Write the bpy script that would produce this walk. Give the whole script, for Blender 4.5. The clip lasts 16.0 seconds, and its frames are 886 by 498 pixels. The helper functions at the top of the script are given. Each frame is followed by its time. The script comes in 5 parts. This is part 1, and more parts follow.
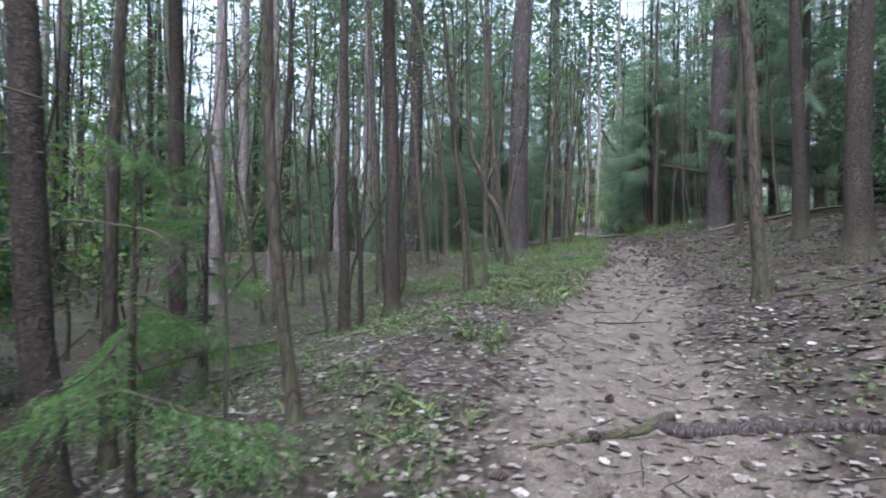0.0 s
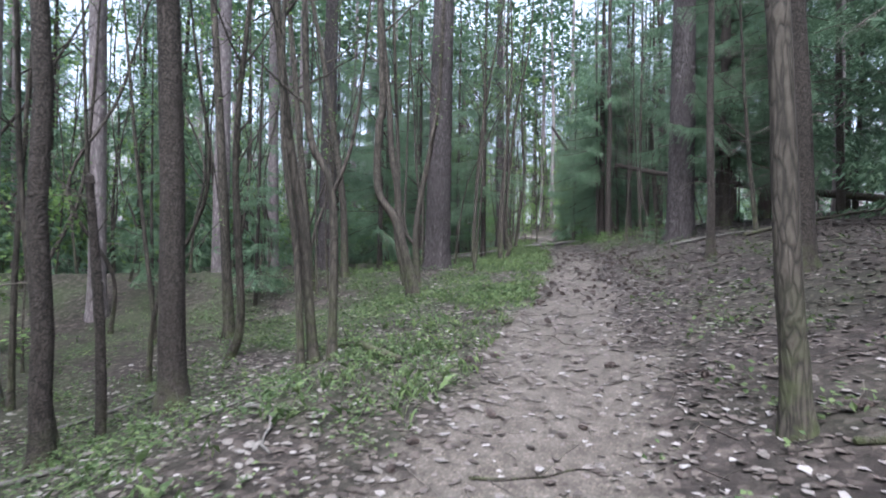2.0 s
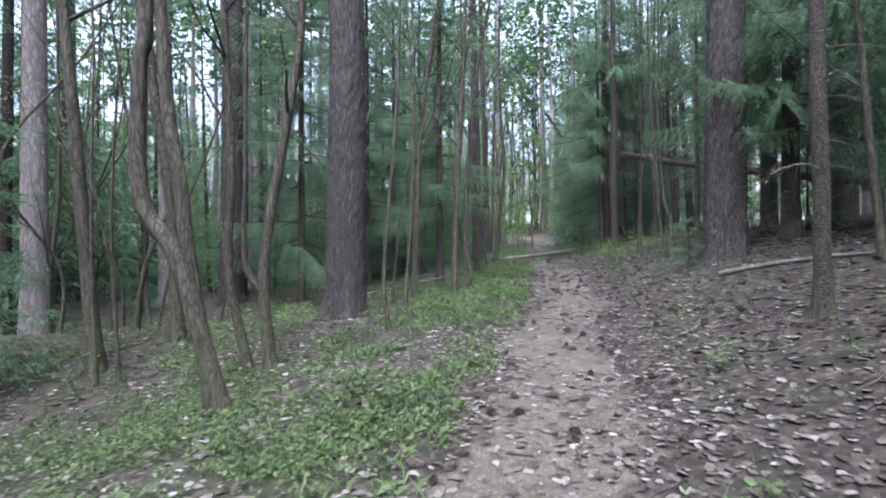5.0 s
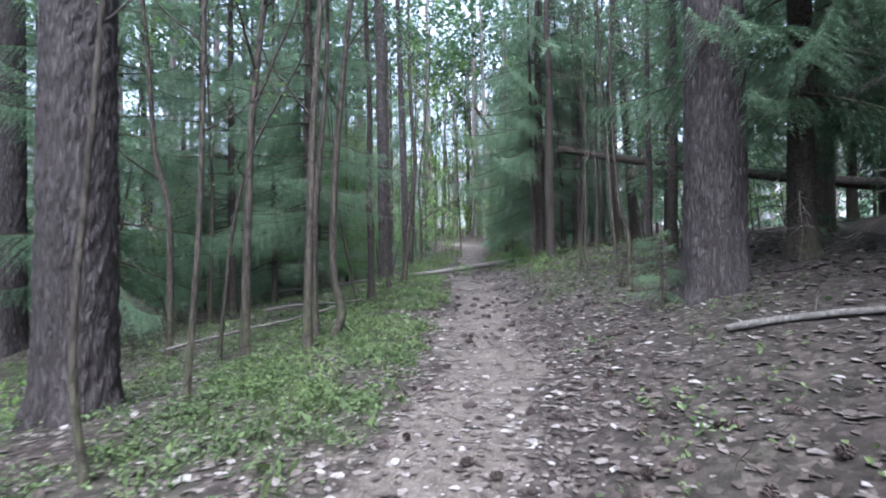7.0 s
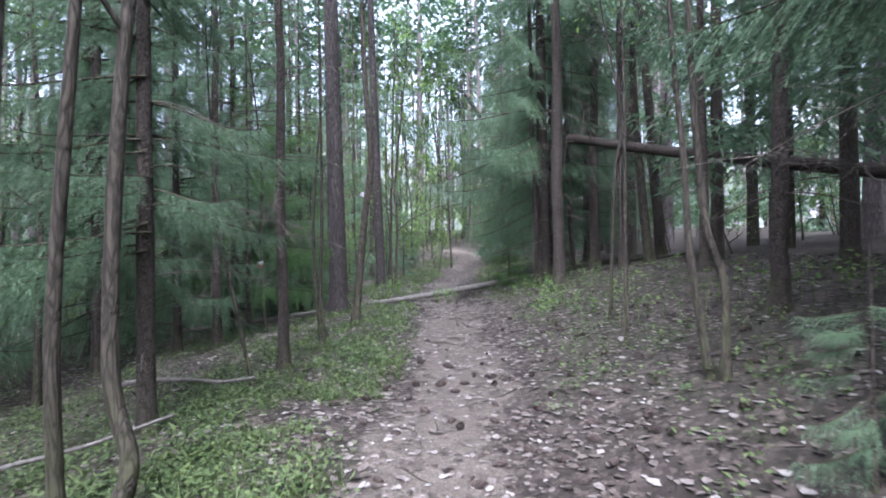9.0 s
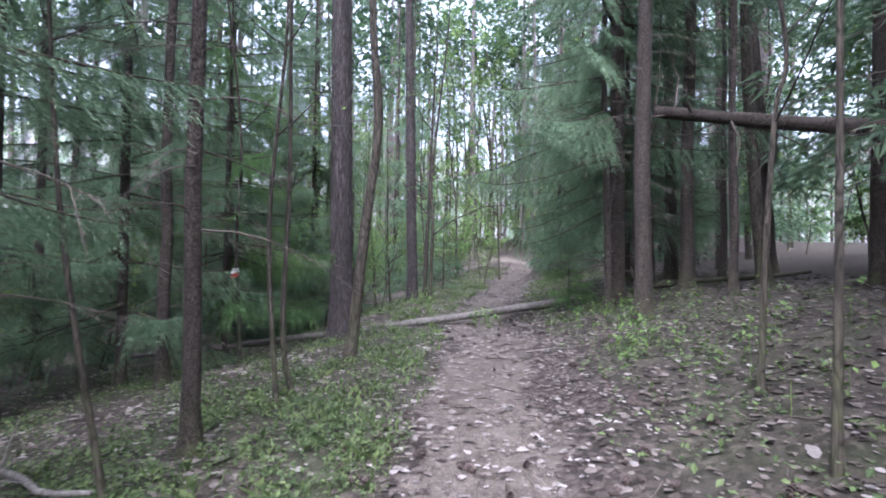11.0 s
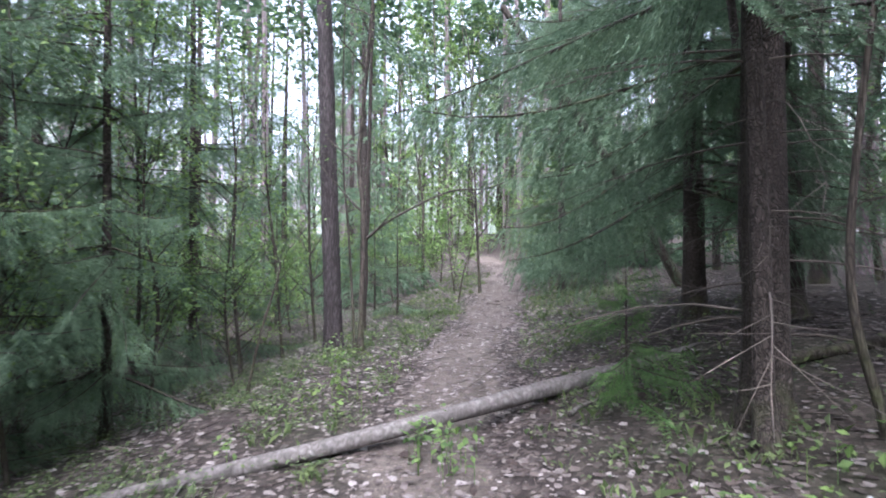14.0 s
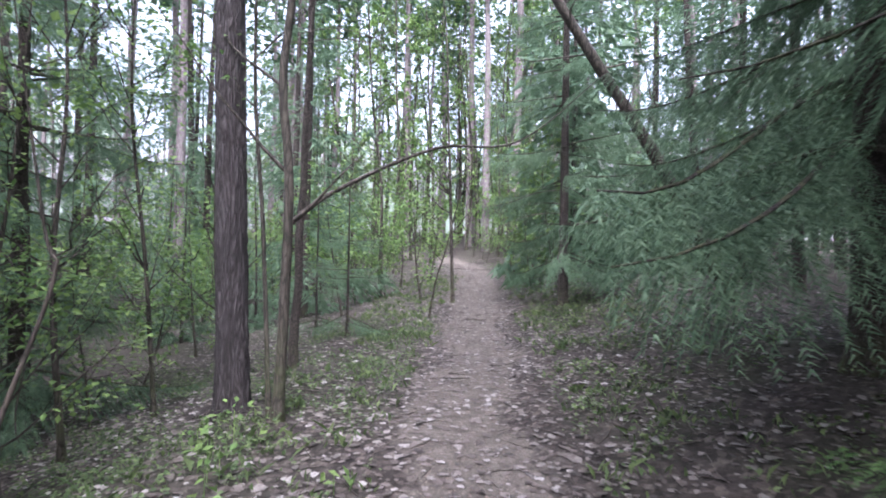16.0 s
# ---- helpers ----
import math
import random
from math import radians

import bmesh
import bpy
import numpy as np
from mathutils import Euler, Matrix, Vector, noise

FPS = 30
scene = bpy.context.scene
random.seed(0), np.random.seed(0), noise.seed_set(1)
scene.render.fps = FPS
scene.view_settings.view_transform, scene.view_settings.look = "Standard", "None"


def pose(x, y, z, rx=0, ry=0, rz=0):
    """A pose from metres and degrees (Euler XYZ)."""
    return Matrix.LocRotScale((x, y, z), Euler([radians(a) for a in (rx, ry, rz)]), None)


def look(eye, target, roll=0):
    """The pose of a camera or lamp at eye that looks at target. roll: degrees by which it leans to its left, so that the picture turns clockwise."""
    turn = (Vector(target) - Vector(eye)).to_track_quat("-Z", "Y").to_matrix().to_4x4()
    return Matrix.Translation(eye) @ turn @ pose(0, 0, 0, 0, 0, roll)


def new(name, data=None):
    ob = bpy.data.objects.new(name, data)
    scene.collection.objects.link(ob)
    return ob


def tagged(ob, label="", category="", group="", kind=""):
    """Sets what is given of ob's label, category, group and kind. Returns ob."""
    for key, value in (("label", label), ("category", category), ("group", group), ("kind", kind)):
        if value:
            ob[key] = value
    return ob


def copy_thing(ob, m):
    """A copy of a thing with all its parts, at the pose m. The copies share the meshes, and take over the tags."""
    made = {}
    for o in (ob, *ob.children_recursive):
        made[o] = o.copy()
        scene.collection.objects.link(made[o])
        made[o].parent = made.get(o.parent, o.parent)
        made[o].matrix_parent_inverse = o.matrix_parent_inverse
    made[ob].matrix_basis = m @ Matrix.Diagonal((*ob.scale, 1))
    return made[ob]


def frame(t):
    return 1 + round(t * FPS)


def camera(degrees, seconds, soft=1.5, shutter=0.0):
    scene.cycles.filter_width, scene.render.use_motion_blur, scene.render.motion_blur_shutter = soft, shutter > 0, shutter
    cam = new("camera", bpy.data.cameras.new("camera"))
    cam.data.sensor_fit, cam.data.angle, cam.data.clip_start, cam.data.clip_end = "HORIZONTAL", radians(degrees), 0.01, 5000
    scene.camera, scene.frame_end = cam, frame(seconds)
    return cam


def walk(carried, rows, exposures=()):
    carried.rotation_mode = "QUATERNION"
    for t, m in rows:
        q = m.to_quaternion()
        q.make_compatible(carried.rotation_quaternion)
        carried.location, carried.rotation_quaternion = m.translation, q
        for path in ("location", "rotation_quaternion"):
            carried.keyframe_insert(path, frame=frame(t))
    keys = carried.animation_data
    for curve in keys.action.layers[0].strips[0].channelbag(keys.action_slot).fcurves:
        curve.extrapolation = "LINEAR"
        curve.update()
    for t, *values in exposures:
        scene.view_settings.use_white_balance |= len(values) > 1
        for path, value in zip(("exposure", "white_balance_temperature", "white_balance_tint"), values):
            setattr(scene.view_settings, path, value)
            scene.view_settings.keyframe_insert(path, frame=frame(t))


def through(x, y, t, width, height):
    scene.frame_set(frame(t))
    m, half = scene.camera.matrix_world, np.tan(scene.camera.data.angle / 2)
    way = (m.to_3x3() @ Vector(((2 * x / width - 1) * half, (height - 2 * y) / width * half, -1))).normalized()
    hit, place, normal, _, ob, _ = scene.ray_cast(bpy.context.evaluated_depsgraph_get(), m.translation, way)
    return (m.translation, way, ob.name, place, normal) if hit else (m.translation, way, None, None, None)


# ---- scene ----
cam = camera(80.0, 16.0, soft=1.9, shutter=0.25)
PATH = [
    (0, (0.081, 0.013, 1.365), (0.035, 2.013, 1.367), 1.0),
    (0.5, (0.463, 0.681, 1.485), (0.494, 2.681, 1.486), 0.9),
    (1, (0.695, 1.371, 1.555), (0.763, 3.37, 1.559), 0.8),
    (1.5, (1.015, 2.038, 1.668), (1.102, 4.036, 1.67), 0.8),
    (2, (1.218, 2.755, 1.78), (1.319, 4.753, 1.781), 0.9),
    (2.5, (1.541, 3.304, 1.995), (1.648, 5.301, 1.994), 0.5),
    (3, (1.726, 4.047, 2.028), (1.854, 6.043, 2.023), 0.6),
    (3.2, (1.813, 4.345, 2.019), (1.938, 6.341, 2.01), 0.7),
    (5.3, (2.802, 7.109, 2.311), (2.878, 9.107, 2.311), -0.3),
    (5.5, (2.898, 7.403, 2.351), (2.98, 9.402, 2.352), -0.3),
    (6, (3.187, 8.127, 2.382), (3.357, 10.12, 2.392), -0.4),
    (6.5, (3.374, 8.866, 2.478), (3.619, 10.851, 2.485), -0.5),
    (7, (3.664, 9.526, 2.492), (3.975, 11.502, 2.502), -0.5),
    (7.5, (3.954, 10.316, 2.61), (4.302, 12.285, 2.616), -0.7),
    (8, (4.262, 10.974, 2.688), (4.608, 12.944, 2.699), -0.6),
    (8.5, (4.532, 11.785, 2.776), (4.872, 13.756, 2.788), -0.7),
    (9, (4.611, 12.508, 2.884), (4.926, 14.483, 2.896), -0.7),
    (9.2, (4.611, 12.813, 2.86), (4.916, 14.79, 2.87), -0.7),
    (11.3, (5.326, 15.262, 2.915), (5.434, 17.258, 2.958), 0.9),
    (11.5, (5.42, 15.63, 2.898), (5.544, 17.626, 2.937), 0.8),
    (12, (5.511, 16.529, 3.006), (5.649, 18.524, 3.04), 0.9),
    (12.5, (5.57, 17.3, 3.035), (5.707, 19.295, 3.072), 1.1),
    (13, (5.706, 18.221, 3.099), (5.84, 20.216, 3.131), 0.6),
    (13.5, (5.806, 18.889, 3.193), (5.954, 20.884, 3.218), 0.5),
    (14, (6.024, 19.589, 3.262), (6.21, 21.58, 3.284), -0.2),
    (14.5, (6.185, 20.296, 3.27), (6.453, 22.278, 3.29), -0.6),
    (15, (6.201, 21.12, 3.276), (6.545, 23.09, 3.285), -0.3),
    (15.5, (6.128, 21.834, 3.273), (6.477, 23.804, 3.287), 0.3),
    (16, (6.042, 22.582, 3.238), (6.408, 24.548, 3.262), 1.0),
]
walk(cam, [(t, look(eye, target, roll)) for t, eye, target, roll in PATH], exposures=[(0.0, 2.3, 5350, 13), (4.0, 2.45, 5300, 13), (7.0, 2.6, 5200, 14), (9.0, 2.72, 5300, 18), (12.5, 2.9, 5380, 23), (14.0, 3.02, 5450, 22), (16.0, 2.88, 5450, 22)])

# ---------------------------------------------------------------- light
SUN_ELEVATION, SUN_AZIMUTH = 58.0, 195.0  # degrees; azimuth clockwise from +y
world = bpy.data.worlds.new("evening_sky")
scene.world = world
world.use_nodes = True
wn = world.node_tree
sky = wn.nodes.new("ShaderNodeTexSky")
sky.sky_type = "NISHITA"
sky.sun_disc = False
sky.sun_elevation = radians(SUN_ELEVATION)
sky.sun_rotation = radians(SUN_AZIMUTH)
sky.dust_density = 8.0
veil = wn.nodes.new("ShaderNodeHueSaturation")  # thin white cloud over the blue
veil.inputs["Saturation"].default_value = 0.35
wn.links.new(sky.outputs[0], veil.inputs["Color"])
wn.links.new(veil.outputs[0], wn.nodes["Background"].inputs[0])
wn.nodes["Background"].inputs[1].default_value = 0.15

sun_data = bpy.data.lights.new("sun", "SUN")
sun_data.energy = 1.1
sun_data.angle = radians(50.0)
sun_data.color = (1.0, 0.96, 0.91)
sun = new("sun", sun_data)
se, sa = radians(SUN_ELEVATION), radians(SUN_AZIMUTH)
toward = Vector((math.sin(sa) * math.cos(se), math.cos(sa) * math.cos(se), math.sin(se)))
sun.matrix_world = look(toward * 80, (0, 0, 0))


# ---------------------------------------------------------------- materials
def material(name):
    m = bpy.data.materials.new(name)
    m.use_nodes = True
    return m, m.node_tree, m.node_tree.nodes["Principled BSDF"]


def node(tree, kind, **inputs):
    n = tree.nodes.new(kind)
    for key, value in inputs.items():
        n.inputs[key.replace("_", " ")].default_value = value
    return n


def ramp(tree, source, *stops):
    n = tree.nodes.new("ShaderNodeValToRGB")
    while len(n.color_ramp.elements) < len(stops):
        n.color_ramp.elements.new(0.5)
    for e, (at, c) in zip(n.color_ramp.elements, stops):
        e.position, e.color = at, (*c, 1) if len(c) == 3 else c
    tree.links.new(source, n.inputs[0])
    return n.outputs[0]


def blend(tree, factor, a, b, how="MIX"):
    n = tree.nodes.new("ShaderNodeMix")
    n.data_type, n.blend_type = "RGBA", how
    for sock, v in ((n.inputs[0], factor), (n.inputs[6], a), (n.inputs[7], b)):
        if isinstance(v, (int, float)):
            sock.default_value = v
        elif isinstance(v, tuple):
            sock.default_value = (*v, 1)
        else:
            tree.links.new(v, sock)
    return n.outputs[2]


def coords(tree, scale):
    tc = tree.nodes.new("ShaderNodeTexCoord")
    mp = tree.nodes.new("ShaderNodeMapping")
    mp.inputs["Scale"].default_value = scale
    tree.links.new(tc.outputs["Object"], mp.inputs[0])
    return mp.outputs[0]


def noise_tex(tree, vec, scale, detail=4.0, rough=0.6):
    n = node(tree, "ShaderNodeTexNoise", Scale=scale, Detail=detail, Roughness=rough)
    tree.links.new(vec, n.inputs["Vector"])
    return n.outputs["Fac"]


def bumped(tree, bsdf, height, strength, distance):
    b = node(tree, "ShaderNodeBump", Strength=strength, Distance=distance)
    tree.links.new(height, b.inputs["Height"])
    tree.links.new(b.outputs[0], bsdf.inputs["Normal"])


def mossy(tree, colour, top, cover):
    """Green moss and algae on the foot of a stem, in ragged patches."""
    tc = tree.nodes.new("ShaderNodeTexCoord")
    sep = tree.nodes.new("ShaderNodeSeparateXYZ")
    tree.links.new(tc.outputs["Object"], sep.inputs[0])
    h = tree.nodes.new("ShaderNodeMapRange")
    h.inputs[1].default_value, h.inputs[2].default_value = 0.0, top
    h.inputs[3].default_value, h.inputs[4].default_value = cover, 0.0
    tree.links.new(sep.outputs[2], h.inputs[0])
    n = noise_tex(tree, coords(tree, (1, 1, 1)), 9.0, 5)
    s = tree.nodes.new("ShaderNodeMath")
    s.operation = "MULTIPLY"
    tree.links.new(h.outputs[0], s.inputs[0])
    tree.links.new(ramp(tree, n, (0.42, (0, 0, 0)), (0.6, (1, 1, 1))), s.inputs[1])
    return blend(tree, s.outputs[0], colour, (0.062, 0.072, 0.028))


def bark(name, dark, light, stretch, cells, strength, moss=0.0, soft_edge=0.22):
    m, t, b = material(name)
    vec = coords(t, stretch)
    v = node(t, "ShaderNodeTexVoronoi", Scale=cells)
    v.feature = "DISTANCE_TO_EDGE"
    warp = t.nodes.new("ShaderNodeVectorMath")
    warp.operation = "ADD"
    wob = node(t, "ShaderNodeTexNoise", Scale=6.0, Detail=3.0)
    t.links.new(vec, wob.inputs["Vector"])
    sc = t.nodes.new("ShaderNodeVectorMath")
    sc.operation = "SCALE"
    sc.inputs[3].default_value = 0.25
    t.links.new(wob.outputs["Color"], sc.inputs[0])
    t.links.new(vec, warp.inputs[0])
    t.links.new(sc.outputs[0], warp.inputs[1])
    t.links.new(warp.outputs[0], v.inputs["Vector"])
    plates = ramp(t, v.outputs["Distance"], (0.0, (0, 0, 0)), (soft_edge, (1, 1, 1)))
    grain = noise_tex(t, coords(t, (1, 1, 0.35)), 38, 5, 0.7)
    big = noise_tex(t, coords(t, (1, 1, 0.5)), 2.2, 3)
    tone = blend(t, plates, dark, light)
    tone = blend(t, 0.75, tone, ramp(t, grain, (0.3, (0.35, 0.33, 0.33)), (0.7, (1, 1, 1))), "MULTIPLY")
    tone = blend(t, 0.6, tone, ramp(t, big, (0.3, (0.6, 0.62, 0.62)), (0.7, (1, 1, 1))), "MULTIPLY")
    if moss:
        tone = mossy(t, tone, moss, 0.65)
    t.links.new(tone, b.inputs["Base Color"])
    b.inputs["Roughness"].default_value = 0.9
    b.inputs["Specular IOR Level"].default_value = 0.2
    h = blend(t, 0.35, plates, grain)
    bumped(t, b, h, strength, 0.02)
    return m


def foliage(name, stops, through=0.45, rough=0.6):
    m, t, b = material(name)
    g = t.nodes.new("ShaderNodeNewGeometry")
    o = t.nodes.new("ShaderNodeObjectInfo")
    mix = t.nodes.new("ShaderNodeMath")
    mix.operation = "MULTIPLY_ADD"
    t.links.new(g.outputs["Random Per Island"], mix.inputs[0])
    mix.inputs[1].default_value = 0.75
    add = t.nodes.new("ShaderNodeMath")
    add.operation = "MULTIPLY"
    add.inputs[1].default_value = 0.25
    t.links.new(o.outputs["Random"], add.inputs[0])
    t.links.new(add.outputs[0], mix.inputs[2])
    clump = noise_tex(t, coords(t, (1, 1, 1)), 1.6, 3)
    colour = ramp(t, mix.outputs[0], *stops)
    colour = blend(t, 0.5, colour, ramp(t, clump, (0.35, (0.55, 0.62, 0.62)), (0.65, (1.0, 1.0, 0.9))), "MULTIPLY")
    t.links.new(colour, b.inputs["Base Color"])
    b.inputs["Roughness"].default_value = rough
    b.inputs["Specular IOR Level"].default_value = 0.25
    tr = t.nodes.new("ShaderNodeBsdfTranslucent")
    t.links.new(colour, tr.inputs[0])
    ms = t.nodes.new("ShaderNodeMixShader")
    ms.inputs[0].default_value = through
    t.links.new(b.outputs[0], ms.inputs[1])
    t.links.new(tr.outputs[0], ms.inputs[2])
    t.links.new(ms.outputs[0], t.nodes["Material Output"].inputs[0])
    return m


def dead_leaf(name, per_object):
    m, t, b = material(name)
    if per_object:
        r = t.nodes.new("ShaderNodeObjectInfo").outputs["Random"]
    else:
        r = t.nodes.new("ShaderNodeNewGeometry").outputs["Random Per Island"]
    c = ramp(t, r, (0.0, (0.035, 0.027, 0.022)), (0.3, (0.068, 0.053, 0.044)), (0.6, (0.105, 0.087, 0.075)), (0.85, (0.165, 0.145, 0.131)), (1.0, (0.28, 0.258, 0.243)))
    spots = noise_tex(t, coords(t, (1, 1, 1)), 55, 4)
    c = blend(t, 0.7, c, ramp(t, spots, (0.35, (0.5, 0.46, 0.42)), (0.6, (1, 1, 1))), "MULTIPLY")
    t.links.new(c, b.inputs["Base Color"])
    b.inputs["Roughness"].default_value = 0.65
    b.inputs["Specular IOR Level"].default_value = 0.3
    return m


BARK_PINE = bark("pine_bark", (0.036, 0.029, 0.027), (0.132, 0.114, 0.11), (1, 1, 0.13), 34, 1.0, 0.0, 0.55)
# lighter copy of the pine bark: haze over the farther trunks, put into the colour
BARK_HAZED_PINE = bark("haze_paled_pine_bark", (0.15, 0.125, 0.12), (0.34, 0.29, 0.28), (1, 1, 0.2), 20, 0.5, 0.0, 0.5)
BARK_SPRUCE = bark("spruce_bark", (0.026, 0.021, 0.017), (0.084, 0.068, 0.056), (1, 1, 0.6), 46, 0.6, 0.35)
BARK_ALDER = bark("grey_smooth_bark", (0.032, 0.027, 0.021), (0.088, 0.074, 0.057), (1, 1, 0.2), 26, 0.4, 0.8)
BARK_DEAD = bark("bleached_dead_wood", (0.12, 0.108, 0.095), (0.26, 0.24, 0.217), (1, 1, 1), 14, 0.3, 0.0, 0.6)
NEEDLES = foliage("spruce_needles", ((0.0, (0.06, 0.1, 0.06)), (0.5, (0.11, 0.17, 0.1)), (1.0, (0.17, 0.235, 0.135))))
NEEDLES_FRESH = foliage("fresh_spruce_needles", ((0.0, (0.045, 0.09, 0.03)), (0.5, (0.085, 0.155, 0.048)), (1.0, (0.14, 0.225, 0.07))))
PINE_NEEDLES = foliage("pine_needles", ((0.0, (0.03, 0.06, 0.035)), (0.5, (0.06, 0.10, 0.05)), (1.0, (0.10, 0.15, 0.075))))
SPRING_LEAF = foliage("spring_leaves", ((0.0, (0.06, 0.11, 0.033)), (0.5, (0.12, 0.19, 0.055)), (1.0, (0.2, 0.275, 0.085))), 0.45)
HERB = foliage("herb_leaves", ((0.0, (0.04, 0.062, 0.024)), (0.5, (0.082, 0.115, 0.042)), (1.0, (0.16, 0.2, 0.08))), 0.35)
LEAF = dead_leaf("dry_leaf", False)
LEAF_SINGLE = dead_leaf("dry_leaf_single", True)
BRUSH = foliage("dead_twigs", ((0.0, (0.03, 0.024, 0.02)), (0.5, (0.075, 0.06, 0.05)), (1.0, (0.16, 0.135, 0.115))), 0.0, 0.9)


def cone_material():
    m, t, b = material("cone_scales")
    n = noise_tex(t, coords(t, (1, 1, 1)), 60, 3)
    t.links.new(ramp(t, n, (0.3, (0.018, 0.013, 0.011)), (0.7, (0.07, 0.047, 0.036))), b.inputs["Base Color"])
    b.inputs["Roughness"].default_value = 0.8
    return m


CONE = cone_material()


def soil():
    m, t, b = material("forest_soil")
    vec = coords(t, (1, 1, 1))
    fine = noise_tex(t, vec, 70, 5, 0.7)
    mid = noise_tex(t, vec, 9, 5, 0.65)
    wide = noise_tex(t, vec, 1.1, 4)
    grit = node(t, "ShaderNodeTexVoronoi", Scale=24.0)
    t.links.new(vec, grit.inputs["Vector"])
    dirt = ramp(t, mid, (0.25, (0.055, 0.046, 0.038)), (0.5, (0.09, 0.077, 0.064)), (0.75, (0.135, 0.118, 0.101)))
    dirt = blend(t, 0.55, dirt, ramp(t, fine, (0.3, (0.45, 0.42, 0.4)), (0.65, (1, 1, 1))), "MULTIPLY")
    duff = ramp(t, mid, (0.25, (0.02, 0.0165, 0.0145)), (0.5, (0.04, 0.033, 0.029)), (0.75, (0.078, 0.066, 0.059)))
    duff = blend(t, 0.65, duff, ramp(t, fine, (0.3, (0.4, 0.38, 0.36)), (0.65, (1.1, 1.08, 1.05))), "MULTIPLY")
    chips = ramp(t, grit.outputs["Color"], (0.0, (0.4, 0.38, 0.36)), (0.55, (0.85, 0.83, 0.81)), (0.8, (1.8, 1.75, 1.7)), (1.0, (2.6, 2.5, 2.45)))
    duff = blend(t, 0.8, duff, chips, "MULTIPLY")
    crumbs = node(t, "ShaderNodeTexVoronoi", Scale=85.0)
    t.links.new(vec, crumbs.inputs["Vector"])
    dirt = blend(t, 0.75, dirt, ramp(t, crumbs.outputs["Color"], (0.0, (0.35, 0.33, 0.31)), (0.3, (0.85, 0.83, 0.8)), (0.7, (1.0, 1.0, 1.0)), (0.88, (1.75, 1.7, 1.65))), "MULTIPLY")
    moss = ramp(t, fine, (0.3, (0.02, 0.032, 0.011)), (0.7, (0.055, 0.08, 0.026)))
    p = t.nodes.new("ShaderNodeAttribute")
    p.attribute_name = "trodden"
    g = t.nodes.new("ShaderNodeAttribute")
    g.attribute_name = "overgrown"
    edge = t.nodes.new("ShaderNodeMath")
    edge.operation = "MULTIPLY_ADD"
    t.links.new(mid, edge.inputs[0])
    edge.inputs[1].default_value = 0.9
    sub = t.nodes.new("ShaderNodeMath")
    sub.operation = "SUBTRACT"
    t.links.new(p.outputs["Fac"], sub.inputs[0])
    sub.inputs[1].default_value = 0.45
    t.links.new(sub.outputs[0], edge.inputs[2])
    pf = ramp(t, edge.outputs[0], (0.3, (0, 0, 0)), (0.62, (1, 1, 1)))
    gm = t.nodes.new("ShaderNodeMath")
    gm.operation = "MULTIPLY"
    t.links.new(g.outputs["Fac"], gm.inputs[0])
    t.links.new(ramp(t, wide, (0.35, (0.3, 0.3, 0.3)), (0.6, (1, 1, 1))), gm.inputs[1])
    c = blend(t, gm.outputs[0], duff, moss)
    c = blend(t, pf, c, dirt)
    t.links.new(c, b.inputs["Base Color"])
    b.inputs["Roughness"].default_value = 0.95
    b.inputs["Specular IOR Level"].default_value = 0.15
    bumped(t, b, blend(t, 0.5, mid, fine), 0.6, 0.03)
    return m


SOIL = soil()


def hazed_wood_material():
    m, t, b = material("hazed_wood")
    # grey-violet stems and pale green crowns: haze of distance put into the colour
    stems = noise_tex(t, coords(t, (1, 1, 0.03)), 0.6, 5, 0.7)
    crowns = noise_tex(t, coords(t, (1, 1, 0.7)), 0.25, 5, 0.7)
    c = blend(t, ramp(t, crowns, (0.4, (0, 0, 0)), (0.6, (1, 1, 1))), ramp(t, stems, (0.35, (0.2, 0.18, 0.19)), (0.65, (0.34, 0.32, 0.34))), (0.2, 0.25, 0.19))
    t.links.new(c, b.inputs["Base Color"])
    b.inputs["Roughness"].default_value = 1.0
    b.inputs["Specular IOR Level"].default_value = 0.1
    return m


HAZED_WOOD = hazed_wood_material()


